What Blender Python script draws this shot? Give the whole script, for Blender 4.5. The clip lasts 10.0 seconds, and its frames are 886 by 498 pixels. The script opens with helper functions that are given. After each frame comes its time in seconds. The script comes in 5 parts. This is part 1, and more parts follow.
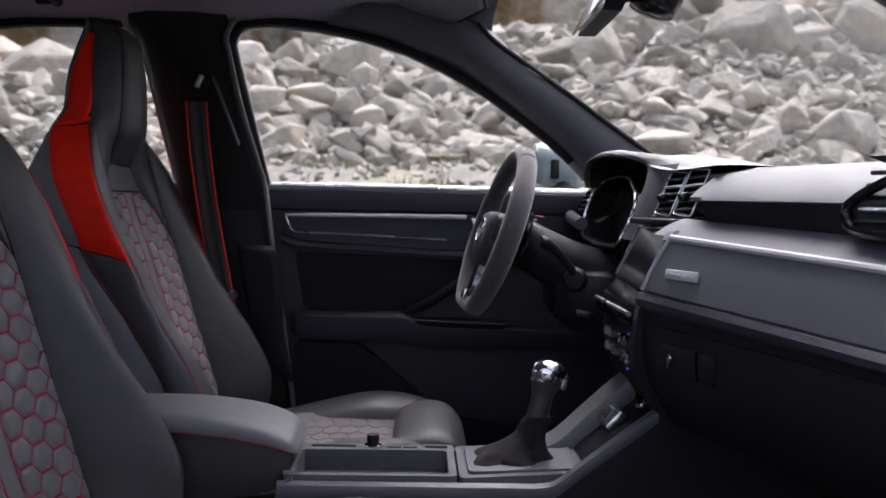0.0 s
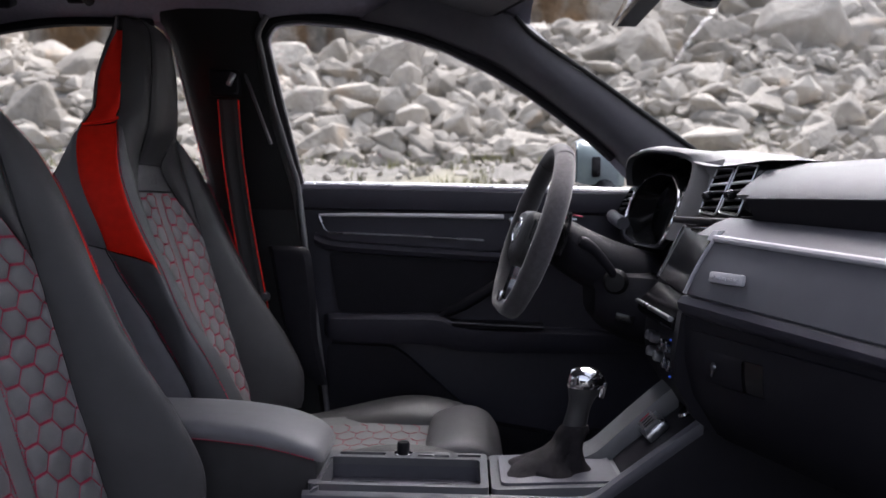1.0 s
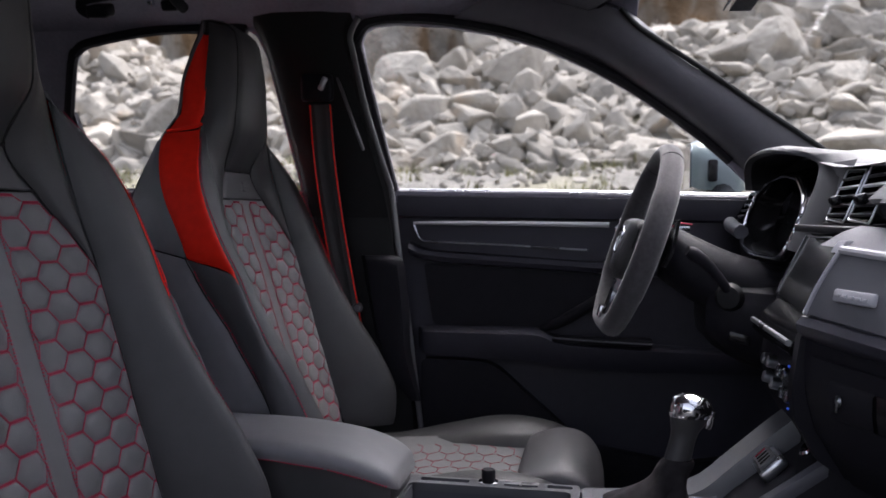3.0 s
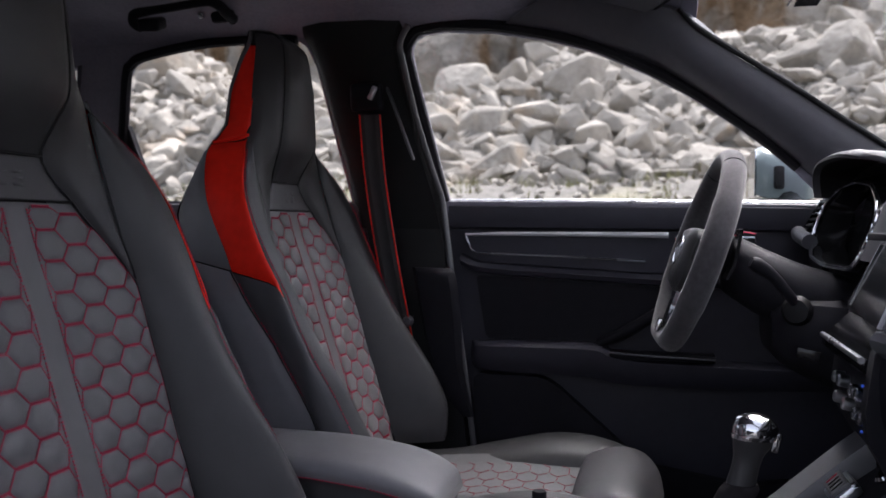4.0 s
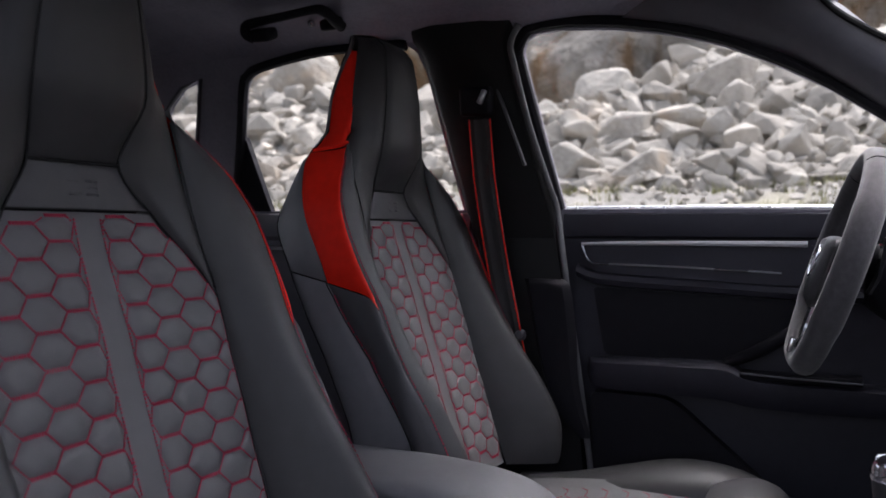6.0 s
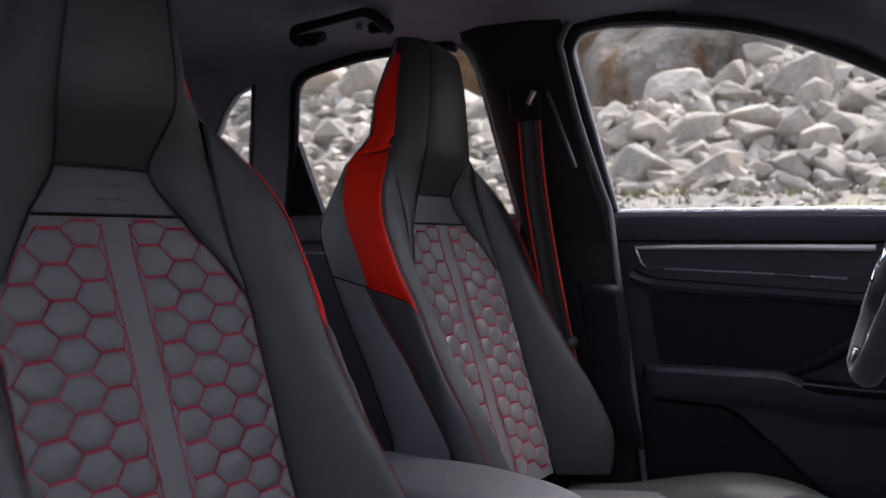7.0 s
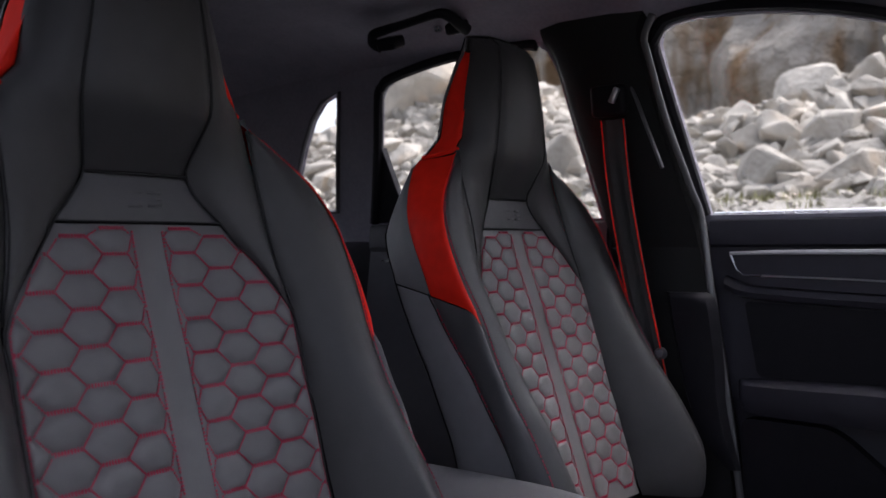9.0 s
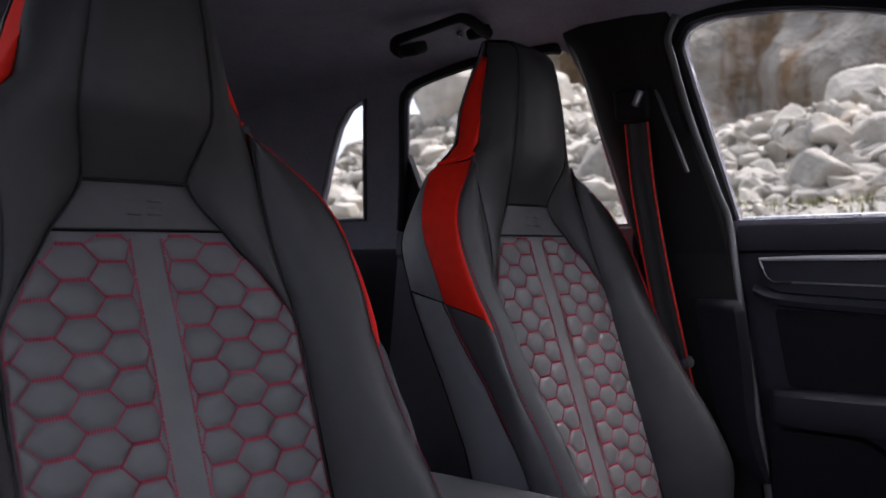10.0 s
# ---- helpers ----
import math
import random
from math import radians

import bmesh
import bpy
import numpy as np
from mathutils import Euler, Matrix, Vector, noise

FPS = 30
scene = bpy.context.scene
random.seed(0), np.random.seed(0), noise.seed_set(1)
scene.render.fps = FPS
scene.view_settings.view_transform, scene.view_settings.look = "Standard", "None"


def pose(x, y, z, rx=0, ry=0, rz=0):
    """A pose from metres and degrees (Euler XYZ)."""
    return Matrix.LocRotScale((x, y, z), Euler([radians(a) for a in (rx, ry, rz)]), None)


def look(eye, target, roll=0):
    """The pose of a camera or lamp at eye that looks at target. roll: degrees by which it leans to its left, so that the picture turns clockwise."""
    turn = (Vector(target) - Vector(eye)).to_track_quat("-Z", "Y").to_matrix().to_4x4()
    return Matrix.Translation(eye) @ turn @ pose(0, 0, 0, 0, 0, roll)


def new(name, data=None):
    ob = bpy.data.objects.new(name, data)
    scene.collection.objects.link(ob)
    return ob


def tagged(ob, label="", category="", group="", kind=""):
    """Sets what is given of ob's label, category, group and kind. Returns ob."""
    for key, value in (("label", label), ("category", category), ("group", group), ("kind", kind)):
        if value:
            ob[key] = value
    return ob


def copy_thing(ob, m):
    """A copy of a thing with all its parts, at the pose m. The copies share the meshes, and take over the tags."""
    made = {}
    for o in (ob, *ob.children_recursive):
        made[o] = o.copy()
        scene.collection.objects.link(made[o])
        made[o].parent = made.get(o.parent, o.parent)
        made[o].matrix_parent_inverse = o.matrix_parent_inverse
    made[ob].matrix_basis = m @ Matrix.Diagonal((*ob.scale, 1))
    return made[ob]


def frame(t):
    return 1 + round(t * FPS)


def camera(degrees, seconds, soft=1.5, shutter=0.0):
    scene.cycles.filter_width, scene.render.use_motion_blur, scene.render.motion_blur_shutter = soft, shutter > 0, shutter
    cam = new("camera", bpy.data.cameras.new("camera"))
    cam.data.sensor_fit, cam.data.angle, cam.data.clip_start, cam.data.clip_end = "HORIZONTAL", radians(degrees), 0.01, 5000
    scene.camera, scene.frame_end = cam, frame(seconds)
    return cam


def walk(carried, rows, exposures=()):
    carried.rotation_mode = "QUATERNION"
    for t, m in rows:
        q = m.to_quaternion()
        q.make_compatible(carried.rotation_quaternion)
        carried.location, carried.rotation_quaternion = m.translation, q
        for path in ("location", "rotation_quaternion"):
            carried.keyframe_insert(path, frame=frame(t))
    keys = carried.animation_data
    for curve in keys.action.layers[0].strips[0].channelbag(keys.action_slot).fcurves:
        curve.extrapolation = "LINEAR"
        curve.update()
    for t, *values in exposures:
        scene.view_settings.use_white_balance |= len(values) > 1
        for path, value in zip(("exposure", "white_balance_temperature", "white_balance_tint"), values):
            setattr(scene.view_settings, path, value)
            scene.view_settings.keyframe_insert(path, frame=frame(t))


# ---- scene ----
cam = camera(53.6, 10.0)
PATH = [
    (0, (0.538, -1.397, 1.002), (0.589, 0.6, 0.905), 1.2),
    (0.5, (0.549, -1.367, 1.001), (0.548, 0.63, 0.904), 1.1),
    (1, (0.561, -1.34, 1.002), (0.507, 0.657, 0.902), 1.0),
    (1.5, (0.572, -1.311, 1.0), (0.46, 0.683, 0.902), 1.0),
    (2, (0.583, -1.282, 1.001), (0.404, 0.707, 0.901), 0.9),
    (2.5, (0.594, -1.255, 1.0), (0.341, 0.727, 0.907), 0.9),
    (2.7, (0.602, -1.243, 1.002), (0.314, 0.734, 0.911), 0.9),
    (4, (0.624, -1.175, 0.998), (0.148, 0.767, 0.939), 0.5),
    (4.5, (0.636, -1.148, 0.998), (0.078, 0.772, 0.946), 0.5),
    (5, (0.645, -1.124, 0.998), (0.012, 0.773, 0.948), 0.4),
    (5.5, (0.653, -1.098, 0.998), (-0.058, 0.77, 0.953), 0.3),
    (7, (0.694, -1.028, 0.998), (-0.242, 0.74, 0.967), 0.1),
    (7.5, (0.705, -1.003, 0.997), (-0.298, 0.727, 0.971), -0.0),
    (8, (0.717, -0.979, 0.997), (-0.348, 0.713, 0.976), -0.1),
    (8.5, (0.732, -0.954, 0.996), (-0.394, 0.699, 0.979), -0.3),
    (9, (0.744, -0.928, 0.996), (-0.436, 0.687, 0.982), -0.3),
    (9.5, (0.759, -0.906, 0.996), (-0.465, 0.676, 0.987), -0.4),
    (10, (0.774, -0.883, 0.995), (-0.493, 0.665, 0.998), -0.5),
]
walk(cam, [(t, look(eye, target, roll)) for t, eye, target, roll in PATH], [(0.0, 1.25, 6250, 18), (10.0, 1.25, 6250, 18)])

# gentle lens blur behind the seats
cam.data.dof.use_dof, cam.data.dof.focus_distance, cam.data.dof.aperture_fstop = True, 1.25, 6.8

# ---- light ----
SUN_DIR = Vector((0.20, 0.40, 0.89)).normalized()
world = bpy.data.worlds.new("overcast_sky")
scene.world = world
world.use_nodes = True
wn, wl = world.node_tree.nodes, world.node_tree.links
wn.clear()
sky = wn.new("ShaderNodeTexSky")
sky.sky_type, sky.sun_disc = "NISHITA", False
sky.sun_elevation, sky.sun_rotation = math.asin(SUN_DIR.z), math.atan2(SUN_DIR.x, SUN_DIR.y)
sky.dust_density, sky.air_density = 4.0, 1.0
hs = wn.new("ShaderNodeHueSaturation")
hs.inputs["Saturation"].default_value = 0.42
bg = wn.new("ShaderNodeBackground")
bg.inputs["Strength"].default_value = 0.15
wo = wn.new("ShaderNodeOutputWorld")
wl.new(sky.outputs[0], hs.inputs["Color"])
wl.new(hs.outputs[0], bg.inputs["Color"])
wl.new(bg.outputs[0], wo.inputs["Surface"])
sun_data = bpy.data.lights.new("sun", "SUN")
sun_data.energy, sun_data.angle, sun_data.color = 1.9, radians(40), (1.0, 0.97, 0.93)
sun = new("sun", sun_data)
sun.matrix_world = look(SUN_DIR * 50, (0, 0, 0))


# ---- materials ----
def material(name, color, rough=0.5, metal=0.0, vary=0.15, scale=30.0, bump=0.0, bump_scale=200.0, coat=0.0, sheen=0.0, spec=0.5, island=0.0, tint=None):
    """A surface with variation at two scales, fine relief and, if asked, differences from piece to piece."""
    m = bpy.data.materials.new(name)
    m.use_nodes = True
    n, l = m.node_tree.nodes, m.node_tree.links
    b = n["Principled BSDF"]
    b.inputs["Metallic"].default_value = metal
    b.inputs["Specular IOR Level"].default_value = spec
    b.inputs["Coat Weight"].default_value = coat
    b.inputs["Coat Roughness"].default_value = 0.08
    b.inputs["Sheen Weight"].default_value = sheen
    b.inputs["Sheen Roughness"].default_value = 0.5
    geo = n.new("ShaderNodeTexCoord")
    coarse, fine = n.new("ShaderNodeTexNoise"), n.new("ShaderNodeTexNoise")
    coarse.inputs["Scale"].default_value, fine.inputs["Scale"].default_value = scale * 0.12, scale
    coarse.inputs["Detail"].default_value, fine.inputs["Detail"].default_value = 4, 6
    for t in (coarse, fine):
        l.new(geo.outputs["Object"], t.inputs["Vector"])
    add = n.new("ShaderNodeMath")
    add.operation = "ADD"
    l.new(coarse.outputs["Fac"], add.inputs[0])
    l.new(fine.outputs["Fac"], add.inputs[1])
    ramp = n.new("ShaderNodeMapRange")
    ramp.inputs["From Min"].default_value, ramp.inputs["From Max"].default_value = 0.65, 1.35
    ramp.inputs["To Min"].default_value, ramp.inputs["To Max"].default_value = 1 - vary, 1 + vary
    l.new(add.outputs[0], ramp.inputs["Value"])
    value = ramp.outputs[0]
    if island:
        ginfo, oinfo = n.new("ShaderNodeNewGeometry"), n.new("ShaderNodeObjectInfo")
        both = n.new("ShaderNodeMath")
        both.operation = "ADD"
        l.new(ginfo.outputs["Random Per Island"], both.inputs[0])
        l.new(oinfo.outputs["Random"], both.inputs[1])
        frac = n.new("ShaderNodeMath")
        frac.operation = "FRACT"
        l.new(both.outputs[0], frac.inputs[0])
        span = n.new("ShaderNodeMapRange")
        span.inputs["To Min"].default_value, span.inputs["To Max"].default_value = 1 - island, 1 + island
        l.new(frac.outputs[0], span.inputs["Value"])
        mul = n.new("ShaderNodeMath")
        mul.operation = "MULTIPLY"
        l.new(value, mul.inputs[0])
        l.new(span.outputs[0], mul.inputs[1])
        value = mul.outputs[0]
    base = n.new("ShaderNodeVectorMath")
    base.operation = "SCALE"
    if tint is not None:
        mix = n.new("ShaderNodeMix")
        mix.data_type = "RGBA"
        stain = n.new("ShaderNodeTexNoise")
        stain.inputs["Scale"].default_value, stain.inputs["Detail"].default_value = tint[1], 5
        turn = n.new("ShaderNodeMapping")
        turn.inputs["Rotation"].default_value, turn.inputs["Scale"].default_value = (0, radians(tint[3]), 0), (1, 1, tint[4])
        l.new(geo.outputs["Object"], turn.inputs["Vector"])
        l.new(turn.outputs[0], stain.inputs["Vector"])
        step = n.new("ShaderNodeMapRange")
        step.inputs["From Min"].default_value, step.inputs["From Max"].default_value = tint[2], tint[2] + 0.14
        l.new(stain.outputs["Fac"], step.inputs["Value"])
        l.new(step.outputs[0], mix.inputs["Factor"])
        mix.inputs["A"].default_value, mix.inputs["B"].default_value = (*color, 1), (*tint[0], 1)
        l.new(mix.outputs["Result"], base.inputs[0])
    else:
        base.inputs[0].default_value = color
    l.new(value, base.inputs["Scale"])
    l.new(base.outputs[0], b.inputs["Base Color"])
    rr = n.new("ShaderNodeMapRange")
    rr.inputs["To Min"].default_value, rr.inputs["To Max"].default_value = max(0.02, rough - 0.06), min(1, rough + 0.06)
    l.new(coarse.outputs["Fac"], rr.inputs["Value"])
    l.new(rr.outputs[0], b.inputs["Roughness"])
    if bump:
        grain = n.new("ShaderNodeTexVoronoi" if bump < 0 else "ShaderNodeTexNoise")
        grain.inputs["Scale"].default_value = bump_scale
        if bump > 0:
            grain.inputs["Detail"].default_value = 8
        l.new(geo.outputs["Object"], grain.inputs["Vector"])
        bm_node = n.new("ShaderNodeBump")
        bm_node.inputs["Strength"].default_value, bm_node.inputs["Distance"].default_value = abs(bump), 1.0 / bump_scale
        l.new(grain.outputs[0], bm_node.inputs["Height"])
        l.new(bm_node.outputs[0], b.inputs["Normal"])
    return m


def glass(name, color=(1, 1, 1), rough=0.0, ior=1.3):
    m = bpy.data.materials.new(name)
    m.use_nodes = True
    b = m.node_tree.nodes["Principled BSDF"]
    b.inputs["Base Color"].default_value = (*color, 1)
    b.inputs["Transmission Weight"].default_value, b.inputs["Roughness"].default_value, b.inputs["IOR"].default_value = 1, rough, ior
    return m


def glow(name, color, strength):
    m = bpy.data.materials.new(name)
    m.use_nodes = True
    b = m.node_tree.nodes["Principled BSDF"]
    b.inputs["Base Color"].default_value = (0.01, 0.01, 0.01, 1)
    b.inputs["Emission Color"].default_value, b.inputs["Emission Strength"].default_value = (*color, 1), strength
    return m


LEATHER = material("nappa_leather", (0.165, 0.162, 0.172), 0.42, vary=0.10, scale=40, bump=-0.25, bump_scale=900)
QUILT = material("quilted_leather", (0.126, 0.123, 0.127), 0.46, vary=0.10, scale=40, bump=-0.25, bump_scale=900, sheen=0.1)
BLACK_LEATHER = material("black_leather", (0.039, 0.038, 0.0395), 0.45, vary=0.12, scale=40, bump=-0.25, bump_scale=900)
RED = material("red_leather", (0.88, 0.020, 0.006), 0.6, vary=0.12, scale=60, bump=-0.2, bump_scale=900, spec=0.25)
THREAD = material("red_thread", (0.36, 0.014, 0.050), 0.6, vary=0.2, scale=400)
SOFT = material("soft_plastic", (0.072, 0.071, 0.085), 0.5, vary=0.10, scale=60, bump=0.3, bump_scale=1100)
DASH_TOP = material("dash_skin", (0.058, 0.059, 0.066), 0.55, vary=0.08, scale=60, bump=0.3, bump_scale=1100)
HARD = material("hard_plastic", (0.012, 0.0115, 0.015), 0.55, vary=0.12, scale=60, bump=0.3, bump_scale=1000, spec=0.12)
GREY_PLASTIC = material("grey_plastic", (0.085, 0.086, 0.094), 0.34, vary=0.08, scale=60, bump=0.25, bump_scale=1100)
# darker copy of the soft plastic, with the door's shade put into its colour
DOOR = material("door_skin", (0.030, 0.029, 0.040), 0.5, vary=0.10, scale=60, bump=0.3, bump_scale=1100, spec=0.3)
PIANO = material("gloss_black", (0.006, 0.006, 0.007), 0.16, vary=0.1, scale=20, spec=0.35)
DARK_SEAM = material("dark_seam", (0.016, 0.016, 0.017), 0.7, vary=0.1, scale=100)
BOOT = material("dark_suede", (0.020, 0.018, 0.020), 0.95, vary=0.25, scale=120, bump=0.5, bump_scale=1500, spec=0.12)
INSERT = material("insert_leather", (0.068, 0.066, 0.071), 0.45, vary=0.12, scale=40, bump=-0.25, bump_scale=900)
TRIM = material("dark_trim", (0.120, 0.120, 0.134), 0.32, vary=0.08, scale=30, bump=0.1, bump_scale=700)
ALCANTARA = material("alcantara", (0.060, 0.056, 0.060), 0.95, vary=0.25, scale=120, bump=0.5, bump_scale=1500, sheen=0.3, spec=0.2)
CHROME = material("chrome", (0.78, 0.78, 0.8), 0.12, 1.0, vary=0.04, scale=40)
# non-metal pale grey; the metal's bright reflection is painted into the colour
BRIGHT = material("pale_satin_trim", (0.44, 0.44, 0.47), 0.3, 0.0, vary=0.05, scale=60, coat=0.2)
SILVER = material("satin_aluminium", (0.62, 0.63, 0.66), 0.28, 1.0, vary=0.05, scale=60)
HEADLINER = material("headliner_cloth", (0.25, 0.24, 0.29), 0.95, vary=0.12, scale=120, bump=0.4, bump_scale=1500, spec=0.15)
BLACK_PLASTIC = material("pillar_plastic", (0.006, 0.006, 0.007), 0.6, vary=0.12, scale=60, bump=0.25, bump_scale=1000, spec=0.3)
RUBBER = material("rubber_seal", (0.10, 0.10, 0.106), 0.2, vary=0.1, scale=80)
CARPET = material("carpet", (0.012, 0.012, 0.014), 1.0, vary=0.4, scale=300, bump=0.8, bump_scale=900, spec=0.1)
WEB = material("belt_webbing", (0.035, 0.033, 0.034), 0.7, vary=0.15, scale=300, bump=0.5, bump_scale=1400)
PAINT = material("pale_car_paint", (0.20, 0.26, 0.26), 0.25, vary=0.03, scale=200, coat=0.8)
ROCK = material("limestone", (0.385, 0.355, 0.31), 0.9, vary=0.24, scale=5.0, bump=0.35, bump_scale=7.0, island=0.27, tint=((0.36, 0.28, 0.20), 0.6, 0.58, 0, 1), spec=0.25)
CLIFF = material("cliff_stone", (0.30, 0.275, 0.24), 0.9, vary=0.5, scale=2.0, bump=0.9, bump_scale=4.0, tint=((0.16, 0.105, 0.06), 1.5, 0.47, 35, 0.28), spec=0.2)
GRAVEL = material("gravel", (0.27, 0.255, 0.23), 0.95, vary=0.35, scale=14, bump=1.0, bump_scale=30, tint=((0.30, 0.28, 0.20), 0.8, 0.52, 0, 1), spec=0.2)
ASPHALT = material("asphalt", (0.035, 0.035, 0.036), 0.85, vary=0.3, scale=20, bump=0.7, bump_scale=120, spec=0.25)
TUFT = material("dry_grass", (0.17, 0.165, 0.06), 0.8, vary=0.35, scale=8, island=0.4)
PANE = glass("window_glass", (0.97, 0.99, 0.98))
SCREEN_GLASS = glass("windscreen_glass", (0.97, 0.99, 0.98), 0.0, 1.08)
RED_LIGHT, WHITE_LIGHT, BLUE_LIGHT = glow("red_indicator", (1, 0.02, 0.03), 0.4), glow("white_indicator", (0.8, 0.85, 1), 0.35), glow("blue_indicator", (0.05, 0.15, 1), 0.12)


# ---- building helpers ----
def thing(name, at, label, category, group="", kind=""):
    ob = new(name)
    ob.location = at
    ob.empty_display_size = 0.05
    bpy.context.view_layer.update()
    return tagged(ob, label, category, group, kind)


def part(name, bm, mat, parent=None, label="", smooth=40):
    """Links a bmesh in world coordinates as one mesh under its parent, and frees it."""
    base = Vector((0, 0, 0))
    p = parent
    while p is not None:
        base += p.location
        p = p.parent
    bmesh.ops.translate(bm, verts=bm.verts, vec=-base)
    me = bpy.data.meshes.new(name)
    bm.to_mesh(me)
    bm.free()
    me.materials.append(mat)
    if smooth:
        me.polygons.foreach_set("use_smooth", [True] * len(me.polygons))
        me.set_sharp_from_angle(angle=radians(smooth))
    ob = new(name, me)
    ob.parent = parent
    if label:
        ob["label"] = label
    return ob


def structure(name, bm, mat, label, category, smooth=40):
    return tagged(part(name, bm, mat, None, "", smooth), label, category, "", "structure")


def spline(points, n):
    """n points along a smooth curve through points."""
    p = [Vector(a) for a in points]
    p = [2 * p[0] - p[1], *p, 2 * p[-1] - p[-2]]
    out, spans = [], len(p) - 3
    for i in range(n):
        f = spans * i / (n - 1)
        k = min(int(f), spans - 1)
        t = f - k
        a, b, c, d = p[k:k + 4]
        out.append(0.5 * ((2 * b) + (c - a) * t + (2 * a - 5 * b + 4 * c - d) * t * t + (3 * b - a - 3 * c + d) * t ** 3))
    return out


def curve_of(keys):
    """A function of height from rows (z, u, x), smooth between the rows."""
    zs = [k[0] for k in keys]

    def at(z):
        z = min(max(z, zs[0]), zs[-1])
        k = max(i for i in range(len(zs)) if zs[i] <= z + 1e-9)
        k = min(k, len(zs) - 2)
        t = (z - zs[k]) / (zs[k + 1] - zs[k])
        out = []
        for c in (1, 2):
            b, d = keys[k][c], keys[k + 1][c]
            a = keys[k - 1][c] if k else 2 * b - d
            e = keys[k + 2][c] if k + 2 < len(keys) else 2 * d - b
            m0, m1 = (d - a) / 2, (e - b) / 2
            if (d - b) * m0 <= 0:
                m0 *= 0.3
            if (d - b) * m1 <= 0:
                m1 *= 0.3
            out.append((2 * t ** 3 - 3 * t * t + 1) * b + (t ** 3 - 2 * t * t + t) * m0 + (-2 * t ** 3 + 3 * t * t) * d + (t ** 3 - t * t) * m1)
        return out
    return at


def grid(rows, close_u=False, close_v=False, caps=False):
    """A surface through rows of points."""
    bm = bmesh.new()
    vs = [[bm.verts.new(p) for p in r] for r in rows]
    nr, nc = len(vs), len(vs[0])
    for i in range(nr - (0 if close_v else 1)):
        for j in range(nc - (0 if close_u else 1)):
            q = [vs[i][j], vs[i][(j + 1) % nc], vs[(i + 1) % nr][(j + 1) % nc], vs[(i + 1) % nr][j]]
            bm.faces.new(q)
    if caps:
        bm.faces.new(vs[0][::-1])
        bm.faces.new(vs[-1])
    bmesh.ops.remove_doubles(bm, verts=bm.verts, dist=1e-5)
    bmesh.ops.recalc_face_normals(bm, faces=bm.faces)
    return bm


def loft(sections, rows=0, cols=0, caps=True):
    """A closed skin over rings of points, smoothed along (rows) and round (cols) where asked."""
    rings = [[Vector(p) for p in s] for s in sections]
    if cols:
        rings = [[Vector(p) for p in spline([*r, r[0]], cols + 1)[:-1]] for r in rings]
    if rows:
        lines = [spline([r[j] for r in rings], rows) for j in range(len(rings[0]))]
        rings = [[line[i] for line in lines] for i in range(rows)]
    return grid(rings, close_u=True, caps=caps)


def box(lo, hi, bevel=0.004, seg=2):
    bm = bmesh.new()
    bmesh.ops.create_cube(bm, size=1)
    lo, hi = Vector(lo), Vector(hi)
    for v in bm.verts:
        v.co = Vector([lo[i] + (v.co[i] + 0.5) * (hi[i] - lo[i]) for i in range(3)])
    if bevel:
        bmesh.ops.bevel(bm, geom=bm.edges, offset=bevel, segments=seg, profile=0.5, affect="EDGES")
    return bm


def obox(center, size, rot, bevel=0.003, seg=2):
    """A bevelled box turned by degrees rot about its centre."""
    s = Vector(size) / 2
    bm = box(-s, s, bevel, seg)
    bmesh.ops.transform(bm, matrix=pose(*center, *rot), verts=bm.verts)
    return bm


def tube(points, radius, sides=10, n=0, closed=False, flat=1.0, up=(0, 0, 1)):
    """A rod along points; radius may be a list; flat squeezes it across."""
    pts = spline(points, n) if n else [Vector(p) for p in points]
    rings, upv = [], Vector(up)
    for i, p in enumerate(pts):
        a = pts[i - 1] if i or closed else p
        b = pts[(i + 1) % len(pts)] if i + 1 < len(pts) or closed else p
        d = (b - a).normalized()
        side = d.cross(upv)
        side = side.normalized() if side.length > 1e-4 else d.orthogonal().normalized()
        top = side.cross(d)
        f = i / max(1, len(pts) - 1) * (len(radius) - 1) if isinstance(radius, (list, tuple)) else 0
        r = radius if not isinstance(radius, (list, tuple)) else radius[int(f)] + (radius[min(int(f) + 1, len(radius) - 1)] - radius[int(f)]) * (f - int(f))
        rings.append([p + r * (math.cos(k) * side + flat * math.sin(k) * top) for k in [2 * math.pi * j / sides for j in range(sides)]])
    return grid(rings, close_u=True, close_v=closed, caps=not closed)


def lathe(profile, m=Matrix(), sides=24):
    """A turned solid about local z from rows (radius, height)."""
    rings = [[m @ Vector((max(r, 1e-4) * math.cos(a), max(r, 1e-4) * math.sin(a), h)) for a in [2 * math.pi * j / sides for j in range(sides)]] for r, h in profile]
    return grid(rings, close_u=True, caps=True)


